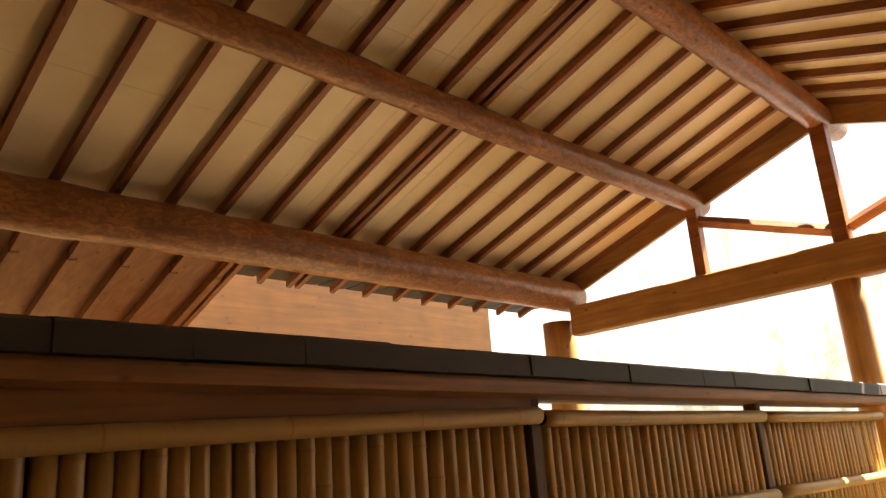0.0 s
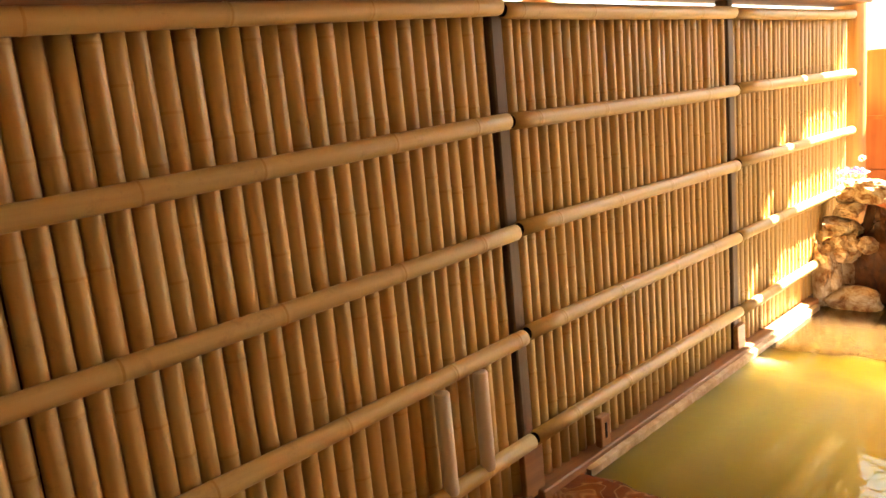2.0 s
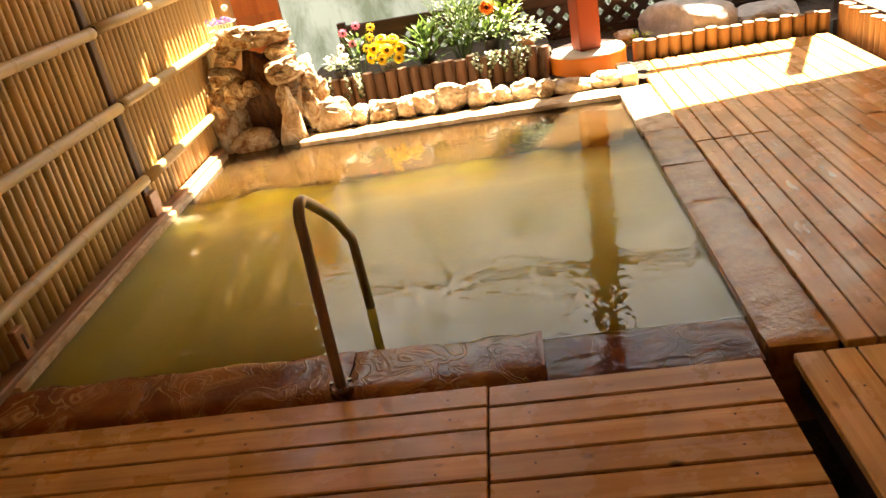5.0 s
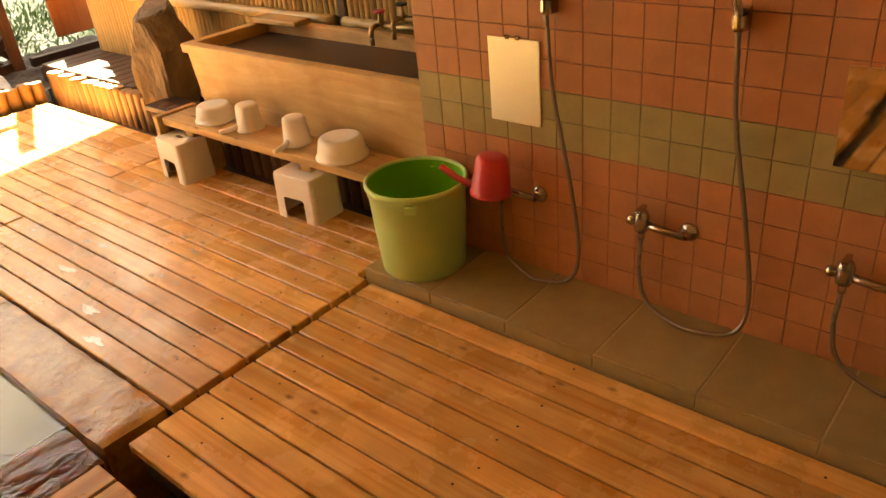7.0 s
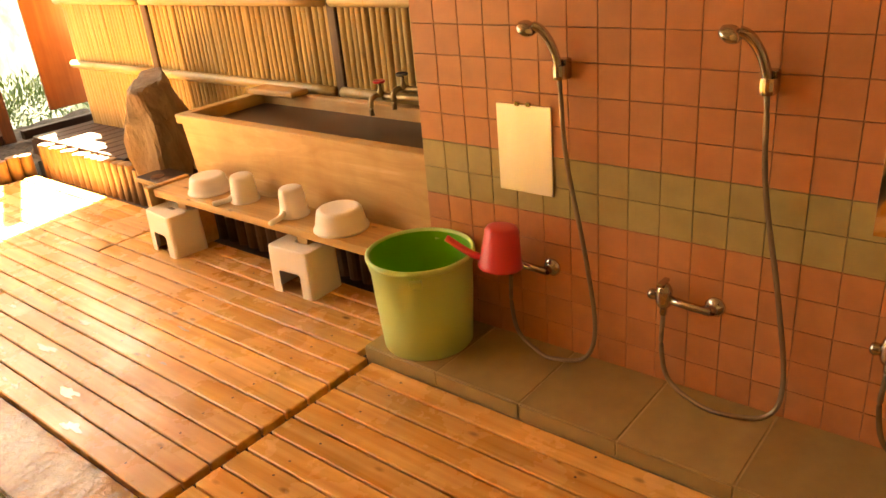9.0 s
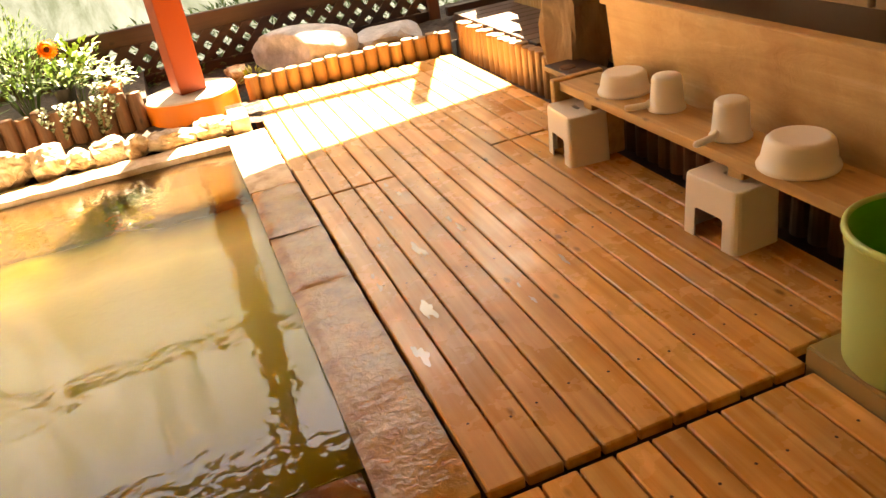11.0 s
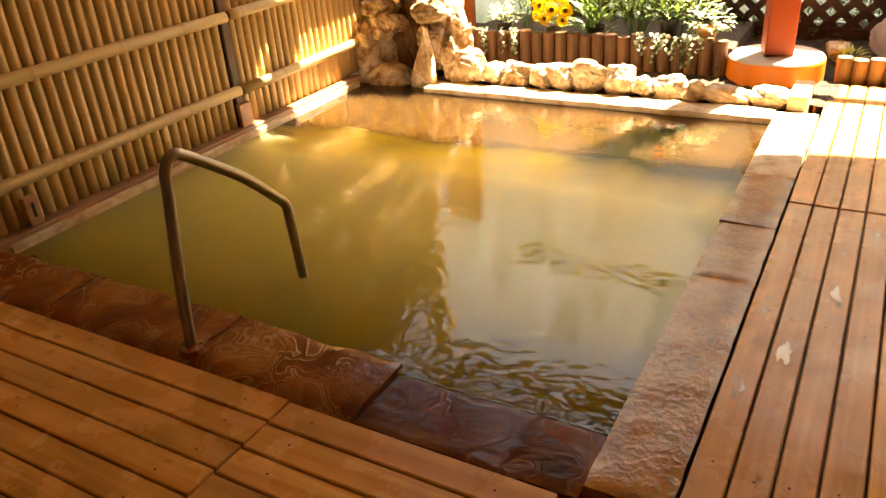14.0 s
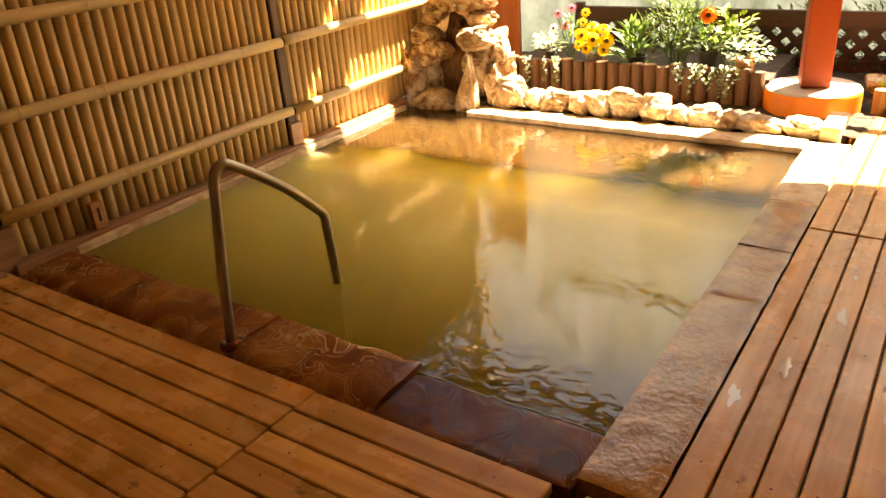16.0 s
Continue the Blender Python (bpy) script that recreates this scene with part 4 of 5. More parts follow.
for i in range(11):
    share("plank", dk_me, pose(1.94, 2.8 + i * 0.118, 0.165), dk)
part("bearer", box(1.56, 2.3, 2.7, 4.1, -0.3, 0.164), DARKWOOD, dk)

# ---- backdrop beyond the garden ----
sheet_bm = bmesh.new()
bmesh.ops.create_grid(sheet_bm, x_segments=120, y_segments=50, size=0.5, matrix=Matrix.LocRotScale((-2.0, 6.3, 1.9), Euler((radians(90), 0, 0)), (16, 4.6, 1)))
for v in sheet_bm.verts:
    v.co.y += 0.06 * noise.noise(Vector((v.co.x * 1.3, v.co.z * 0.4, 0))) + 0.02 * noise.noise(Vector((v.co.x * 6, v.co.z * 2, 0)))
    if v.co.z > 4.0:
        v.co.z += 0.12 * noise.noise(Vector((v.co.x * 2.2, 0, 7)))
sh = part("backdrop", sheet_bm, SHEET, smooth=True)
tagged(sh, "milky white vinyl sheet screening the garden from outside", "sheet", kind="structure")

# ---- plants ----
LEAF, nt, p = material("leaf_green", (0.07, 0.13, 0.03), 0.4)
nt.links.new(ramp(nt, noisy(nt, coords(nt), 9, 3), [(0.3, (0.035, 0.08, 0.015)), (0.7, (0.13, 0.22, 0.05))]), p.inputs["Base Color"])
IVY, nt, p = material("variegated_ivy", (0.3, 0.36, 0.2), 0.4)
nt.links.new(ramp(nt, noisy(nt, coords(nt), 40, 3), [(0.42, (0.06, 0.13, 0.035)), (0.55, (0.5, 0.55, 0.4))]), p.inputs["Base Color"])
thin(LEAF)
thin(IVY)
YELLOW = material("yellow_petal", (0.88, 0.6, 0.06), 0.5)[0]
BROWN = material("brown_flower_heart", (0.08, 0.03, 0.012), 0.9)[0]
ORANGEP = material("orange_petal", (0.85, 0.2, 0.03), 0.5)[0]
PINK = material("pink_petal", (0.75, 0.2, 0.3), 0.5)[0]
WHITEP = material("white_petal", (0.8, 0.78, 0.74), 0.5)[0]
PURPLE = material("purple_petal", (0.16, 0.08, 0.4), 0.5)[0]
POTGREY = material("grey_plastic_pot", (0.2, 0.2, 0.19), 0.5)[0]
POTDARK = material("black_plastic_pot", (0.025, 0.022, 0.02), 0.5)[0]
TERRA = material("terracotta", (0.5, 0.2, 0.09), 0.7)[0]
WIRE = material("white_wire", (0.7, 0.68, 0.62), 0.4)[0]


for m_ in (YELLOW, ORANGEP, PINK, WHITEP, PURPLE):
    thin(m_, 0.35)


def leaf(b, at, way, length, width, bend=0.25):
    """One folded leaf with a pointed tip."""
    way = way.normalized()
    side = way.cross(Vector((0, 0, 1)))
    side = Vector((1, 0, 0)) if side.length < 0.05 else side.normalized()
    up = side.cross(way).normalized()
    q = [at, at + way * length * 0.45 + side * width * 0.5 + up * width * 0.12, at + way * length * 0.5 - up * width * 0.06,
         at + way * length * 0.45 - side * width * 0.5 + up * width * 0.12, at + way * length - up * length * bend]
    v = [b.verts.new(c) for c in q]
    b.faces.new((v[0], v[1], v[2]))
    b.faces.new((v[0], v[2], v[3]))
    b.faces.new((v[1], v[4], v[2]))
    b.faces.new((v[2], v[4], v[3]))


def foliage(n, size, ll, lw, seed, up=0.5, centre=(0, 0, 0)):
    rnd = random.Random(seed)
    b = bmesh.new()
    for _ in range(n):
        d = Vector((rnd.gauss(0, 1), rnd.gauss(0, 1), rnd.gauss(0, 1))).normalized()
        r = rnd.random() ** 0.45
        at = Vector((d.x * size[0] * r, d.y * size[1] * r, d.z * size[2] * r)) + Vector(centre)
        way = Vector((d.x + rnd.uniform(-0.5, 0.5), d.y + rnd.uniform(-0.5, 0.5), d.z * 0.5 + up + rnd.uniform(-0.5, 0.5)))
        s = rnd.uniform(0.6, 1.25)
        leaf(b, at, way, ll * s, lw * s)
    return b


def pot(parent, r, h, mat):
    return part("pot", lathe([(0, 0), (r * 0.72, 0), (r, h), (r * 1.06, h), (r * 1.06, h - 0.012), (r * 0.97, h - 0.012), (r * 0.9, h - 0.03), (0, h - 0.03)], 20), mat, parent)


def stalks(n, r, h, seed, mat, parent):
    rnd = random.Random(seed)
    b = bmesh.new()
    for _ in range(n):
        a, q = rnd.uniform(0, 6.28), rnd.random() ** 0.5 * r
        top = Vector((math.cos(a) * q * 1.8, math.sin(a) * q * 1.8, h * rnd.uniform(0.7, 1)))
        tube([(math.cos(a) * q * 0.3, math.sin(a) * q * 0.3, 0), top * 0.55, top], 0.003, 5, b, False)
    return part("stem", b, mat, parent)


def bloom(parent, at, face, r, petal, heart, n=16, name="flower"):
    """A daisy-like head of two petal rings round a domed heart."""
    b = bmesh.new()
    for ring, (cnt, rr, lift) in enumerate(((n, 1.0, 0.0), (n - 3, 0.78, 0.25))):
        for i in range(cnt):
            a = 2 * math.pi * (i + ring * 0.5) / cnt
            d, s = Vector((math.cos(a), math.sin(a), 0)), Vector((-math.sin(a), math.cos(a), 0))
            w = r * 0.2
            pts = [d * r * 0.22, d * r * rr * 0.6 + s * w + Vector((0, 0, r * (0.1 + lift))), d * r * rr + Vector((0, 0, r * (lift - 0.05))), d * r * rr * 0.6 - s * w + Vector((0, 0, r * (0.1 + lift)))]
            b.faces.new([b.verts.new(c) for c in pts])
    head = part(name, b, petal, parent)
    face = Vector(face)
    head.matrix_basis = Matrix.Translation(at) @ face.to_track_quat("Z", "Y").to_matrix().to_4x4()
    part("heart", lathe([(r * 0.3, 0.0), (r * 0.27, r * 0.14), (r * 0.15, r * 0.2), (0, r * 0.21)], 12), heart, head)
    return head


BEDZ = 0.17
sf = thing("sunflower_pot", pose(-1.85, 3.86, BEDZ), "pot of bright yellow sunflowers in the flower bed", "flower pot")
pot(sf, 0.075, 0.11, POTGREY)
stalks(8, 0.07, 0.2, 3, LEAF, sf)
part("foliage", foliage(60, (0.12, 0.08, 0.06), 0.07, 0.035, 5, 0.4, (0, 0, 0.13)), LEAF, sf)
for x, y, z, r, f in ((-0.08, -0.05, 0.22, 0.062, (-0.3, -1, 0.4)), (0.02, -0.08, 0.2, 0.066, (0.1, -1, 0.5)), (0.11, -0.05, 0.19, 0.06, (0.4, -1, 0.3)),
                      (-0.02, 0.0, 0.27, 0.06, (0, -0.7, 1)), (0.07, -0.01, 0.26, 0.058, (0.3, -0.6, 1)), (-0.12, -0.02, 0.15, 0.055, (-0.6, -1, 0.2)), (-0.03, -0.09, 0.14, 0.05, (0, -1, 0.1)), (0.1, -0.08, 0.13, 0.05, (0.3, -1, 0))):
    bloom(sf, (x, y, z), f, r, YELLOW, BROWN)

bush = thing("shrub", pose(-1.27, 3.95, BEDZ), "feathery green shrub in the flower bed", "shrub")
stalks(26, 0.16, 0.5, 8, LEAF, bush)
part("crown", foliage(900, (0.24, 0.2, 0.26), 0.055, 0.012, 9, 0.9, (0, 0, 0.36)), LEAF, bush)
bush2 = thing("leafy_plant", pose(-1.55, 3.9, BEDZ), "broad-leaved dark green plant in the flower bed", "plant")
part("crown", foliage(70, (0.14, 0.12, 0.16), 0.16, 0.04, 12, 1.2, (0, 0, 0.14)), LEAF, bush2)
pot(bush2, 0.07, 0.08, POTDARK)
ger = thing("gerbera_pot", pose(-1.04, 3.9, BEDZ), "orange gerbera in a dark pot in the flower bed", "flower pot")
pot(ger, 0.065, 0.14, POTDARK)
part("stem", tube([(0, 0, 0.1), (0.01, -0.03, 0.25), (0, -0.05, 0.37)], 0.004, 6), LEAF, ger)
part("foliage", foliage(40, (0.1, 0.1, 0.08), 0.12, 0.04, 14, 0.8, (0, 0, 0.17)), LEAF, ger)
bloom(ger, (0, -0.055, 0.38), (0, -1, 0.5), 0.062, ORANGEP, BROWN, 20)
iv = thing("ivy_pot", pose(-0.78, 3.83, BEDZ), "variegated ivy trailing from a terracotta pot", "ivy")
pot(iv, 0.07, 0.11, TERRA)
part("crown", foliage(130, (0.17, 0.12, 0.09), 0.05, 0.045, 21, 0.3, (0, 0, 0.15)), IVY, iv)
b = bmesh.new()
rnd = random.Random(31)
for s_ in range(11):
    x0, ln = rnd.uniform(-0.4, 0.15), rnd.uniform(0.08, 0.24)
    for j in range(int(ln / 0.018)):
        leaf(b, Vector((x0 + rnd.uniform(-0.02, 0.02), -0.16 + rnd.uniform(-0.02, 0.01), 0.1 - j * 0.018)), Vector((rnd.uniform(-1, 1), -1, rnd.uniform(-1, 0.1))), rnd.uniform(0.03, 0.045), 0.035)
part("trailing_vine", b, IVY, iv)
hp = thing("tall_leaf_plant", pose(-0.98, 3.98, BEDZ), "light green leafy plant with red tips", "plant")
stalks(9, 0.1, 0.34, 41, LEAF, hp)
part("crown", foliage(120, (0.15, 0.12, 0.15), 0.07, 0.04, 42, 0.6, (0.05, 0, 0.25)), material("fresh_leaf", (0.17, 0.26, 0.04), 0.45)[0], hp)
wp = thing("white_flower_pot", pose(-2.22, 3.82, BEDZ), "black pot of small white and pink flowers with trailing ivy", "flower pot")
pot(wp, 0.06, 0.1, POTDARK)
part("foliage", foliage(110, (0.13, 0.1, 0.06), 0.045, 0.03, 51, 0.5, (0, 0, 0.14)), IVY, wp)
for i in range(9):
    a = i * 0.7
    bloom(wp, (0.11 * math.cos(a) * (0.4 + i / 15), 0.07 * math.sin(a) - 0.03, 0.19 + 0.015 * (i % 3)), (math.cos(a), -0.8, 1), 0.022, WHITEP if i % 3 else PINK, YELLOW, 9)
b = bmesh.new()
for s_ in range(6):
    x0, ln = rnd.uniform(-0.12, 0.16), rnd.uniform(0.12, 0.24)
    for j in range(int(ln / 0.02)):
        leaf(b, Vector((x0 + rnd.uniform(-0.015, 0.015), -0.14, 0.09 - j * 0.02)), Vector((rnd.uniform(-1, 1), -1, rnd.uniform(-1, 0.1))), rnd.uniform(0.03, 0.04), 0.03)
part("trailing_vine", b, IVY, wp)
pk_ = thing("pink_flower_stems", pose(-2.08, 3.95, BEDZ), "tall stems of pink and yellow artificial flowers", "flowers")
stalks(8, 0.1, 0.38, 61, LEAF, pk_)
part("foliage", foliage(60, (0.12, 0.08, 0.14), 0.07, 0.02, 62, 0.8, (0, 0, 0.2)), LEAF, pk_)
for i, (x, z, m_) in enumerate(((-0.08, 0.36, PINK), (0.03, 0.4, PINK), (0.12, 0.3, YELLOW), (-0.02, 0.27, PINK), (0.08, 0.22, YELLOW), (-0.12, 0.25, WHITEP), (0.14, 0.37, YELLOW))):
    bloom(pk_, (x, -0.06, z), (x, -1, 0.5), 0.04, m_, BROWN, 10)
rock_plant = thing("small_plant", pose(0.06, 3.92, 0.06), "small yellow-green plant by the boulder", "plant")
part("crown", foliage(36, (0.07, 0.05, 0.03), 0.08, 0.02, 71, 0.6, (0, 0, 0.05)), material("yellow_leaf", (0.3, 0.33, 0.05), 0.45)[0], rock_plant)
vb = thing("flower_basket", pose(-2.93, 3.5, 0.705), "white wire basket of purple flowers on the rocks", "basket")
b = bmesh.new()
for i in range(9):
    x = -0.09 + i * 0.0225
    tube([(x * 0.8, -0.04, 0.0), (x, -0.06, 0.1)], 0.0025, 5, b)
for z in (0.005, 0.05, 0.1):
    tube([(-0.09, -0.06, z), (0.09, -0.06, z), (0.09, 0.06, z), (-0.09, 0.06, z), (-0.09, -0.06, z)], 0.003, 5, b)
part("wire", b, WIRE, vb)
part("foliage", foliage(60, (0.08, 0.05, 0.05), 0.04, 0.02, 81, 0.5, (0, 0, 0.07)), LEAF, vb)
for i in range(14):
    bloom(vb, (-0.08 + i * 0.0125, -0.03 + 0.03 * (i % 3 - 1), 0.11 + 0.02 * (i % 4 == 0)), (i % 5 - 2, -2, 2), 0.022, PURPLE, YELLOW, 8)
bloom(vb, (0.06, -0.02, 0.2), (0, -1, 0.6), 0.03, WHITEP, YELLOW, 9)
gm_ = part("undergrowth", foliage(900, (1.6, 0.35, 0.12), 0.07, 0.025, 91, 0.7, (-0.9, 4.75, 0.1)), LEAF)
tagged(gm_, "low green undergrowth behind the lattice", "undergrowth", kind="stuff")
far_b = foliage(6000, (3.6, 0.35, 0.3), 0.09, 0.02, 92, 0.8, (1.6, 5.6, 0.1))
gm2 = part("hedge", far_b, LEAF)
tagged(gm2, "sunlit garden shrubs in front of the vinyl sheet", "hedge", kind="stuff")

# ---- standing stone, second screen, tank and bench ----
STANDING, nt, p = material("weathered_standing_stone", (0.2, 0.15, 0.1), 0.75)
v = coords(nt, (1, 1, 0.6))
col = ramp(nt, noisy(nt, v, 5, 7, 0.65, 0.8), [(0.3, (0.10, 0.07, 0.045)), (0.5, (0.21, 0.165, 0.12)), (0.7, (0.34, 0.28, 0.21))])
rust = ramp(nt, noisy(nt, v, 2.4, 3), [(0.5, (0, 0, 0)), (0.66, (0.6,) * 3)])
nt.links.new(mixed(nt, rust, col, (0.26, 0.13, 0.05)), p.inputs["Base Color"])
bump(nt, p, noisy(nt, v, 14, 8, 0.65), 0.7, 0.02)
b = block_bm(0.2, 0.15, 0.44, 2.1, 0.045)
for v_ in b.verts:
    up_ = (v_.co.z + 0.45) / 0.9
    v_.co.x = v_.co.x * (1.05 - 0.12 * up_) - 0.02 * up_
    v_.co.y *= 1.05 - 0.12 * up_
    v_.co.z = min(v_.co.z, 0.37 + 0.25 * v_.co.x + 0.03 * noise.noise(v_.co * 6))
stone = part("standing_stone", b, STANDING)
stone.matrix_basis = pose(1.66, 2.42, 0.33, 0, 0, 24)
tagged(stone, "tall grey-brown standing stone beside the bench", "stone")

fence_b = thing("bamboo_screen", None, "bamboo cane screen behind the wooden tank", "fence", kind="structure")
cm = [mesh_of("cane", cane(1.95, 0.0222, 300 + i, False, 8, 0.3), (SHADEDCANE, BNODE), True) for i in range(4)]
n = 0
for y0, y1 in ((-0.4, 1.1), (1.16, 2.82), (2.88, 3.95)):
    cnt = round((y1 - y0) / 0.043)
    for i in range(cnt):
        share("cane", cm[n % 4], pose(2.0, y0 + (i + 0.5) * (y1 - y0) / cnt, 0.0, random.uniform(-0.4, 0.4), 0, random.uniform(0, 360)), fence_b)
        n += 1
    for z in (0.645, 1.095, 1.6):
        r_ = part("rail", cane(y1 - y0, 0.028, n + int(z * 10), True, 10, 0.4), (SHADEDRAIL, BNODE), fence_b, smooth=True)
        r_.location = (1.955, y0, z)
for y in (1.13, 2.85):
    part("post", box(1.97, 2.03, y - 0.03, y + 0.03, -0.1, 2.2, 0.005), POSTWOOD, fence_b)
part("backing", box(2.03, 2.06, -0.45, 3.97, -0.1, 2.7), BACKING, fence_b)

TANKW, nt, p = material("tank_timber", (0.5, 0.31, 0.13), 0.5)
v = coords(nt, (2.0, 0.9, 5.0))
g = noisy(nt, v, 2.0, 6, 0.6, 1.4)
stain = noisy(nt, coords(nt, (1, 1.2, 0.6)), 3.0, 4)
col = ramp(nt, g, [(0.3, (0.50, 0.30, 0.12)), (0.6, (0.62, 0.41, 0.19)), (0.75, (0.72, 0.54, 0.31))])
col = mixed(nt, ramp(nt, stain, [(0.45, (0, 0, 0)), (0.75, (0.5,) * 3)]), col, (0.36, 0.17, 0.05))
nt.links.new(col, p.inputs["Base Color"])
crust = noisy(nt, coords(nt, (1, 1, 1.6)), 9, 6, 0.65, 1.5)
bump(nt, p, mixed(nt, 0.6, g, crust), 0.6, 0.012)
tank = thing("water_tank", None, "long varnished wooden water tank with a thick rim", "tank")


def trough():
    """A tapered open box: outer shell, rim, inner shell."""
    b = bmesh.new()
    x0, x1, y0, y1, z0, z1 = 1.345, 1.9, -0.4, 1.665, 0.2, 0.635
    def ring(dx, z):
        return [b.verts.new(c) for c in ((x0 + dx, y0 + dx, z), (x1 - dx, y0 + dx, z), (x1 - dx, y1 - dx, z), (x0 + dx, y1 - dx, z))]
    rings = [ring(0.03, z0), ring(0.006, z1 - 0.05), ring(-0.012, z1 - 0.045), ring(-0.014, z1 - 0.004), ring(-0.008, z1), ring(0.042, z1), ring(0.046, z1 - 0.006), ring(0.065, z0 + 0.05)]
    for lo, hi in zip(rings, rings[1:]):
        for i_ in range(4):
            b.faces.new((lo[i_], lo[(i_ + 1) % 4], hi[(i_ + 1) % 4], hi[i_]))
    b.faces.new(rings[0][::-1])
    b.faces.new(rings[-1])
    bmesh.ops.recalc_face_normals(b, faces=b.faces[:])
    return b


part("body", trough(), TANKW, tank)
part("rim_block", box(1.78, 1.9, 1.3, 1.66, 0.636, 0.665, 0.006), TANKW, tank)
part("support", box(1.47, 1.85, -0.3, 1.6, -0.1, 0.2), DARKWOOD, tank)
part("tank_water", box(1.4, 1.845, -0.34, 1.61, 0.52, 0.575), material("still_dark_water", (0.05, 0.022, 0.008), 0.35)[0], tank, "dark still water")
kerb_t = part("side_board", box(1.36, 1.56, 1.72, 2.3, 0.17, 0.2, 0.004), DARKWOOD)
kerb_t["kind"] = "structure"

bench = thing("bench", pose(0, 0, 0), "low cedar bench with bowls and ladles along the tank", "bench")
part("seat", box(1.125, 1.33, 0.1, 1.69, 0.262, 0.3, 0.005, None, 2), BENCHWOOD, bench)
for y in (0.62, 1.52):
    part("leg", box(1.16, 1.31, y - 0.035, y + 0.035, 0, 0.262, 0.004), BENCHWOOD, bench)
part("end_board", box(1.10, 1.345, 1.695, 1.73, -0.1, 0.31, 0.004), BENCHWOOD, bench)


def bowl(x, y, r, label, z=0.3005, group="wash bowls on the bench"):
    t_ = thing("wash_bowl", pose(x, y, z), label, "bowl", group)
    h = r * 0.86
    part("shell", lathe([(r * 1.06, 0.0), (r * 1.08, 0.006), (r * 1.05, 0.014), (r * 0.985, 0.016), (r * 0.95, h * 0.5), (r * 0.88, h * 0.86), (r * 0.8, h * 0.97), (r * 0.7, h), (r * 0.66, h * 0.985), (0, h * 0.98)], 36), PLAST, t_, smooth=True)
    return t_


bowl(1.25, 1.38, 0.098, "upturned cream plastic wash bowl on the bench")
bowl(1.225, 0.43, 0.108, "larger upturned cream plastic wash bowl on the bench")

for z in (0.002, 0.062):
    bowl(-1.25, -1.31, 0.112, "white plastic wash bowl in an upturned stack on the deck", z, "stacked bowls on the deck")


def scoop(x, y, turn, label, mat, group):
    """A hand pail standing upside down, with a curved handle on the rim."""
    t_ = thing("hand_pail", pose(x, y, 0.3005, 0, 0, turn), label, "ladle", group)
    part("cup", lathe([(0.068, 0.0), (0.069, 0.006), (0.062, 0.012), (0.054, 0.11), (0.05, 0.122), (0.043, 0.127), (0, 0.126)], 28), mat, t_, smooth=True)
    pts_ = smooth_path([(0.056, 0, 0.03), (0.075, 0, 0.018), (0.11, 0, 0.014), (0.15, 0, 0.012)], 5)
    part("handle", tube(pts_, [0.012] * (len(pts_) - 2) + [0.012, 0.008], 10), mat, t_, smooth=True)
    return t_


scoop(1.25, 1.10, 150, "upturned cream plastic hand pail on the bench", PLAST, "hand pails on the bench")
scoop(1.235, 0.735, 185, "upturned cream plastic hand pail on the bench", PLAST, "hand pails on the bench")


def stool(m, label):
    """A moulded bath stool: flared legs, arched openings, a slot in the top."""
    t_ = thing("bath_stool", m, label, "stool", "bath stools")
    w, d, h = 0.255, 0.185, 0.215
    b = bmesh.new()
    # outer skin by rings from the top down
    def ring(sx, sy, z, rad):
        res = []
        for cx, cy, a0 in ((1, 1, 0), (-1, 1, 90), (-1, -1, 180), (1, -1, 270)):
            for k_ in range(4):
                a = radians(a0 + k_ * 30)
                res.append(b.verts.new((cx * (sx - rad) + rad * math.cos(a), cy * (sy - rad) + rad * math.sin(a), z)))
        return res
    hx, hy = d / 2, w / 2
    rs = [ring(hx * 0.9, hy * 0.92, h, 0.018), ring(hx * 0.93, hy * 0.945, h - 0.004, 0.02), ring(hx * 0.945, hy * 0.955, h - 0.012, 0.02), ring(hx * 0.96, hy * 0.965, h - 0.06, 0.02), ring(hx * 1.0, hy * 1.0, 0.0, 0.022)]
    b.faces.new(rs[0])
    for lo, hi in zip(rs, rs[1:]):
        for i_ in range(16):
            b.faces.new((lo[i_], hi[i_], hi[(i_ + 1) % 16], lo[(i_ + 1) % 16]))
    bmesh.ops.recalc_face_normals(b, faces=b.faces[:])
    ob = part("shell", b, PLAST, t_, smooth=False)
    for cx in (-1, 1):
        for cy in (-1, 1):
            part("foot_pad", lathe([(0.008, 0.0), (0.008, 0.004), (0, 0.004)], 8), PALEGREEN, t_).location = (cx * (hx - 0.013), cy * (hy - 0.013), -0.0005)
    sol = ob.modifiers.new("thickness", "SOLIDIFY")
    sol.thickness, sol.offset = 0.006, -1
    for nm, bm_ in (("cut_a", box(-0.2, 0.2, -0.064, 0.064, -0.05, 0.108, 0.016, None, 3)), ("cut_c", box(-0.011, 0.011, -0.03, 0.03, h - 0.05, h + 0.05, 0.008, None, 2))):
        ops.append((ob, bm_))
    return t_


def carve(ob, cutters):
    """Applies the boolean cuts and leaves a plain mesh."""
    made = []
    for bm_ in cutters:
        c = new("cutter", mesh_of("cutter", bm_, PLAST))
        made.append(c)
        md = ob.modifiers.new("cut", "BOOLEAN")
        md.operation, md.object, md.solver = "DIFFERENCE", c, "EXACT"
    dg = bpy.context.evaluated_depsgraph_get()
    me = bpy.data.meshes.new_from_object(ob.evaluated_get(dg))
    ob.modifiers.clear()
    ob.data = me
    for c in made:
        bpy.data.objects.remove(c)


ops = []
st1 = stool(pose(0, 0, 0), "white moulded plastic bath stool on the deck")
bpy.context.view_layer.update()
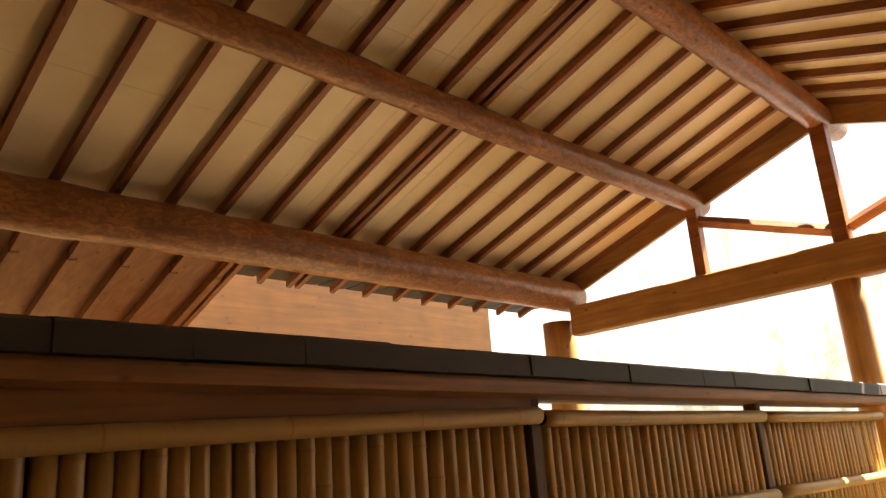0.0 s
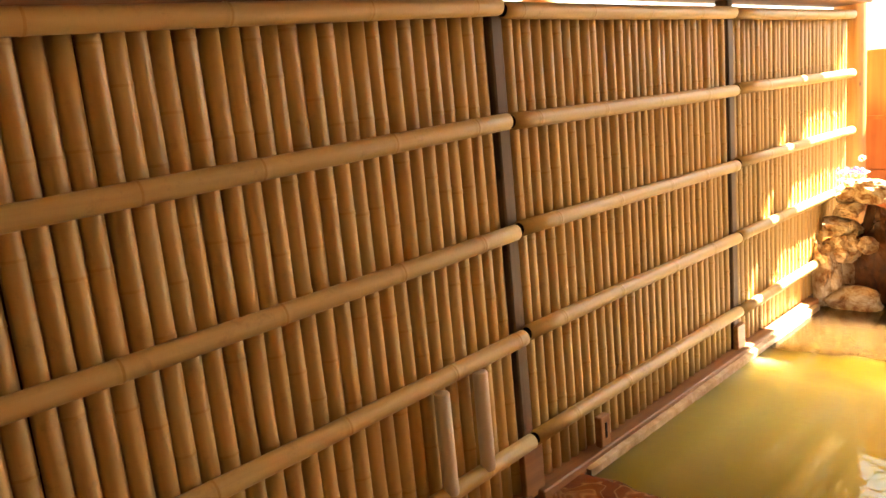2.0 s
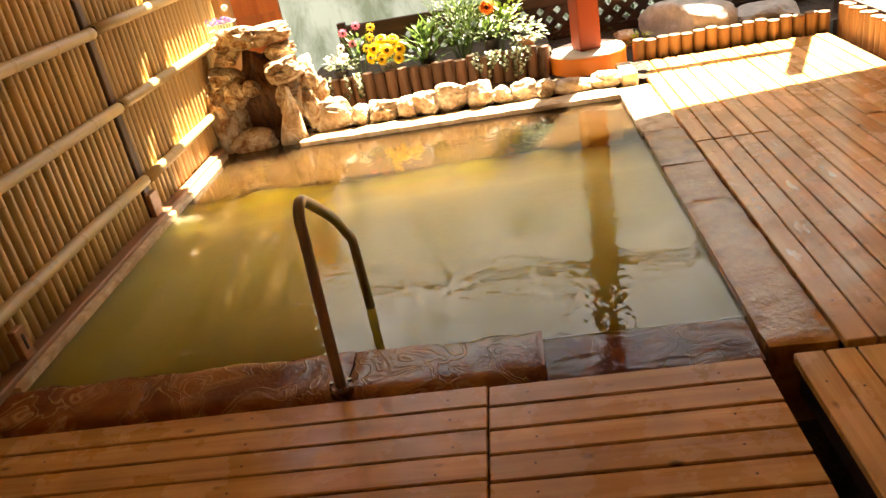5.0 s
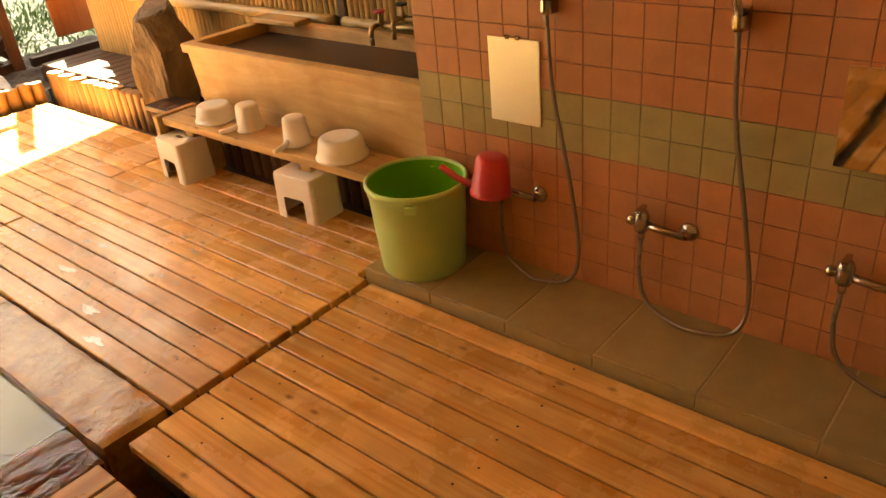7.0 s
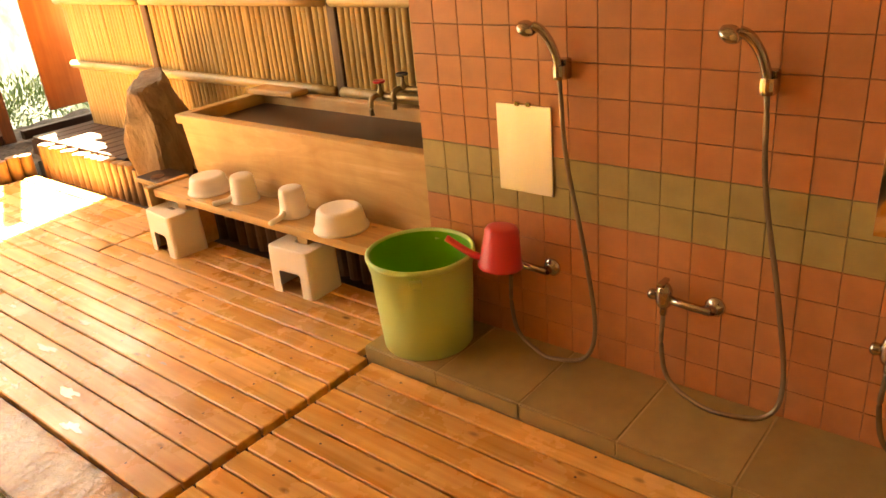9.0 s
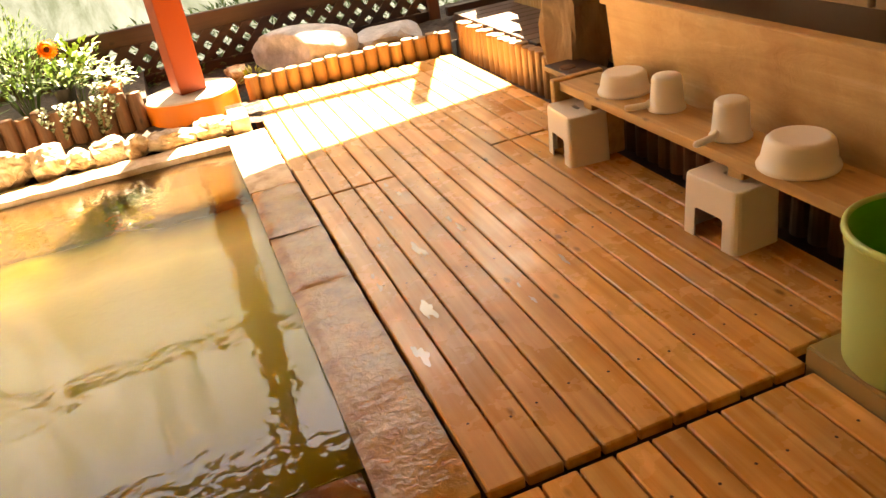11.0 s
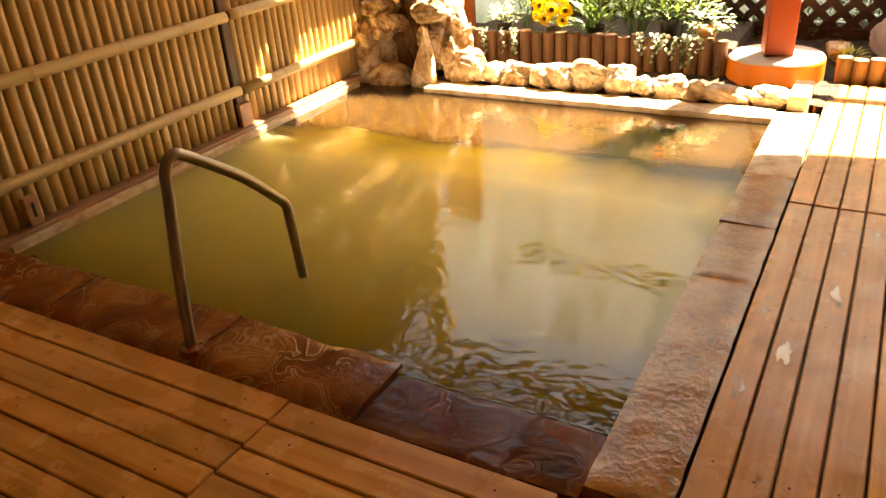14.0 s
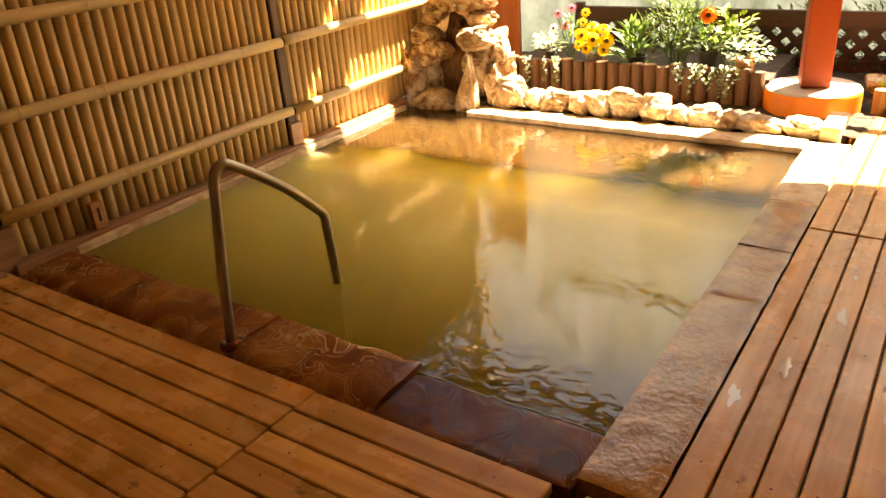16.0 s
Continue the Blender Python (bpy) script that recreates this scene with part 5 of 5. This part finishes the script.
carve(ops[0][0], [o[1] for o in ops])
copy_thing(st1, pose(1.165, 0.64, 0, 0, 0, 3))
st1.matrix_basis = pose(1.135, 1.575, 0, 0, 0, -6)

# ---- bucket and red ladle ----
bk = thing("bucket", pose(1.042, -0.165, 0.0525), "large lime-green plastic bucket on the tiled platform", "bucket")
part("body", lathe([(0, 0.006), (0.15, 0.006), (0.155, 0.0), (0.16, 0.006), (0.173, 0.19), (0.178, 0.305), (0.182, 0.308), (0.186, 0.345)], 48), PALEGREEN, bk, smooth=True)
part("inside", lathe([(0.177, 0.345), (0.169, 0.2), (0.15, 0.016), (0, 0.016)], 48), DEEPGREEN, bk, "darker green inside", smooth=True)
part("rim", lathe([(0.177, 0.338), (0.177, 0.352), (0.183, 0.357), (0.19, 0.352), (0.191, 0.342), (0.188, 0.336), (0.182, 0.338)], 48), PALEGREEN, bk, smooth=True)
for a in (215, 20):
    lug = part("lug", box(0.175, 0.198, -0.022, 0.022, 0.295, 0.325, 0.006, None, 2), PALEGREEN, bk)
    lug.rotation_euler = (0, 0, radians(a))
rl = thing("red_ladle", pose(1.115, -0.455, 0.43, 3, 4, 0), "red plastic hand pail hung upside down on the tap", "ladle")
part("cup", lathe([(0.074, -0.05), (0.075, -0.042), (0.07, -0.036), (0.056, 0.075), (0.05, 0.086), (0.04, 0.09), (0, 0.089)], 28), RED, rl, smooth=True)
pts_ = smooth_path([(-0.01, 0.062, -0.035), (-0.02, 0.095, -0.03), (-0.03, 0.145, -0.012), (-0.04, 0.195, 0.012)], 5)
part("handle", tube(pts_, 0.0125, 10), RED, rl, smooth=True)

# ---- showers ----
HOSE = material("metal_hose", (0.30, 0.25, 0.2), 0.35, 1.0)[0]


def shower(y, loop, label):
    t_ = thing("shower", pose(WX - 0.004, y, 0), label, "shower", "showers on the tiled wall")
    # bracket and hand shower
    part("bracket", box(-0.035, 0.0, -0.016, 0.016, 0.985, 1.045, 0.006, None, 2), CHROME, t_)
    part("bracket_clip", lathe([(0.0, 0.99), (0.019, 0.99), (0.02, 1.0), (0.02, 1.03), (0, 1.032)], 14), CHROME, t_).location = (-0.045, 0, 0)
    pts_ = smooth_path([(-0.047, 0, 0.99), (-0.048, 0.006, 1.045), (-0.052, 0.025, 1.095), (-0.06, 0.05, 1.13), (-0.066, 0.072, 1.14)], 6)
    part("hand_grip", tube(pts_, [0.011 + 0.004 * i / len(pts_) for i in range(len(pts_))], 12), CHROME, t_, smooth=True)
    hd = part("shower_head", lathe([(0, 0.017), (0.016, 0.015), (0.028, 0.005), (0.03, -0.004), (0.027, -0.008), (0, -0.009)], 22), CHROME, t_, smooth=True)
    hd.matrix_basis = pose(-0.072, 0.088, 1.135, 30, -20, 0)
    # mixer tap: wall stub, arm, body, knob, spout
    fy = loop
    part("escutcheon", lathe([(0.03, 0), (0.03, 0.006), (0.02, 0.014), (0.013, 0.016), (0.013, 0.04)], 18), CHROME, t_, smooth=True).matrix_basis = pose(0, fy - 0.06, 0.355, 0, -90, 0)
    part("arm", tube([(-0.04, fy - 0.06, 0.355), (-0.048, fy, 0.362), (-0.05, fy + 0.075, 0.372)], 0.0125, 12), CHROME, t_, smooth=True)
    part("mixer_body", lathe([(0, -0.03), (0.02, -0.028), (0.024, -0.015), (0.024, 0.02), (0.02, 0.034), (0.012, 0.045), (0, 0.047)], 18), CHROME, t_, smooth=True).location = (-0.05, fy + 0.075, 0.375)
    part("knob", lathe([(0, 0.024), (0.014, 0.022), (0.017, 0.012), (0.014, 0.0), (0.009, -0.012)], 12), CHROME, t_, smooth=True).matrix_basis = pose(-0.05, fy + 0.098, 0.375, -90, 0, 0)
    part("lever", box(-0.085, -0.03, fy + 0.066, fy + 0.084, 0.418, 0.43, 0.004, None, 2), CHROME, t_)
    part("spout", lathe([(0.009, 0), (0.011, 0.004), (0.011, 0.03), (0.008, 0.034)], 12), CHROME, t_, smooth=True).location = (-0.05, fy + 0.075, 0.315)
    return t_


for y, fy in ((-0.648, 0.13), (-1.227, 0.165), (-1.812, 0.16)):
    t_ = shower(y, fy, "chrome shower set with hand shower, mixer tap and metal hose")
    hose = smooth_path([(-0.05, fy + 0.075, 0.315), (-0.05, fy + 0.078, 0.2), (-0.055, fy + 0.05, 0.1), (-0.075, fy - 0.04, 0.062), (-0.09, fy * 0.2, 0.063), (-0.07, -0.085, 0.09), (-0.045, -0.11, 0.2), (-0.035, -0.07, 0.45), (-0.042, -0.015, 0.75), (-0.047, 0.0, 0.99)], 9)
    part("hose", tube(hose, 0.0072, 9), HOSE, t_, smooth=True)


def wall_mirror(y0, y1, z0, z1, tilt, label, glass=MIRROR):
    t_ = thing("wall_mirror", pose(WX - 0.006, (y0 + y1) / 2, z0, 0, tilt, 0), label, "mirror", "mirrors on the tiled wall")
    w, h = abs(y1 - y0) / 2, z1 - z0
    part("glass", box(-0.006, -0.001, -w, w, 0, h, 0.001), glass, t_)
    for yy in (-w * 0.2, w * 0.2):
        part("clip", box(-0.011, 0.0, yy - 0.008, yy + 0.008, h - 0.004, h + 0.01, 0.002), CHROME, t_)
    return t_


wall_mirror(-0.39, -0.592, 0.605, 0.892, 0, "fogged frameless wall mirror over the first shower tap", FOGGED)
wall_mirror(-1.49, -1.7, 0.655, 0.92, 0.6, "frameless wall mirror over the last shower tap")

# ---- tap cluster over the tank ----
BRASS = material("old_brass", (0.36, 0.27, 0.15), 0.35, 1.0)[0]
tp = thing("tank_taps", pose(1.93, 0.66, 0.65) @ Matrix.Scale(0.8, 4), "pair of old brass taps on pipes above the tank", "tap")
part("pipe", tube(smooth_path([(0.0, -0.42, 0.03), (-0.03, -0.25, 0.03), (-0.04, 0.0, 0.02), (-0.04, 0.12, 0.02)], 4), 0.02, 12), BRASS, tp, smooth=True)
part("pipe", tube(smooth_path([(0.0, -0.42, 0.085), (-0.03, -0.2, 0.08), (-0.05, -0.03, 0.075)], 4), 0.018, 12), BRASS, tp, smooth=True)
for k_, (y, z) in enumerate(((-0.06, 0.075), (0.13, 0.02))):
    part("spout", tube(smooth_path([(-0.04, y, z), (-0.08, y + 0.01, z + 0.012), (-0.12, y + 0.02, z - 0.005), (-0.13, y + 0.02, z - 0.05), (-0.13, y + 0.02, z - 0.1)], 5), 0.0165, 12), BRASS, tp, smooth=True)
    part("collar", lathe([(0.02, 0), (0.026, 0.004), (0.026, 0.03), (0.02, 0.034)], 8), BRASS, tp).matrix_basis = pose(-0.04, y - 0.02, z, -90, 0, 0)
    valve = part("valve", lathe([(0.02, 0), (0.021, 0.02), (0.013, 0.035), (0.009, 0.075), (0, 0.076)], 12), BRASS, tp, smooth=True)
    valve.location = (-0.06, y, z + 0.01)
    wheel = part("wheel", lathe([(0.024, 0.076), (0.034, 0.074), (0.037, 0.08), (0.034, 0.088), (0.024, 0.087), (0.0, 0.083)], 16), RED if k_ else POTDARK, valve, "red hand wheel" if k_ else "black hand wheel")

# ---- door frame at the end of the tiled wall ----
ALU = material("beige_aluminium", (0.42, 0.33, 0.2), 0.4, 0.3)[0]
dr = thing("door_1", None, "beige framed sliding door at the end of the shower wall", "door", kind="structure")
for i, (x0, x1, y0, y1) in enumerate(((1.12, 1.375, -1.93, -1.882), (1.16, 1.2, -1.975, -1.935), (1.215, 1.3, -2.02, -1.98))):
    part("door_frame", box(x0, x1, y0, y1, 0.04, 2.4, 0.004), ALU, dr)
part("door_leaf", box(1.25, 1.275, -3.0, -2.021, 0.05, 2.3, 0.003), DARKWOOD, dr)

# ---- splashes of water on the planks ----

def splash(x, y, rx, ry, seed):
    b = bmesh.new()
    mid = b.verts.new((0, 0, 0.0003))
    n_ = 26
    ring = []
    for k_ in range(n_):
        a_ = 2 * math.pi * k_ / n_
        r_ = 1 + 0.75 * noise.noise(Vector((math.cos(a_) * 1.6 + seed, math.sin(a_) * 1.6, seed)))
        ring.append(b.verts.new((math.cos(a_) * rx * r_, math.sin(a_) * ry * r_, 0.0)))
    for k_ in range(n_):
        b.faces.new((mid, ring[k_], ring[(k_ + 1) % n_]))
    ob = part("water_splash", b, SPLASH, smooth=True)
    ob.location = (x, y, 0.0025)
    tagged(ob, "small splash of water on the deck planks, its glint painted pale", "puddle", "splashes on the deck")


rnd = random.Random(77)
for k_, (x, y, w) in enumerate(((0.246, 1.19, 1.3), (0.42, 1.25, 1.0), (0.142, 0.78, 1.5), (0.66, 0.8, 0.7), (0.05, 0.55, 1.2), (0.46, 0.65, 0.6), (0.36, 1.7, 0.8), (0.25, 1.5, 0.6), (0.05, 1.0, 0.8), (0.15, 1.35, 0.5))):
    splash((int(x / PITCH) + 0.5) * PITCH, y, 0.011 * w, 0.034 * w, k_ * 1.3)
    splash((int(x / PITCH) + 0.5) * PITCH + rnd.uniform(-0.02, 0.02), y + rnd.uniform(-0.14, 0.14), 0.008 * w, 0.025 * w, k_ * 1.3 + 40)

# ---- pieces of the setting ----
for me, m in PLANKS:
    share("plank", me, m, floor)
for me, r, c, m in TILES:
    share("tile", me, m, wall_e)
for me, m in FENCE_CANES:
    share("cane", me, m, fence)
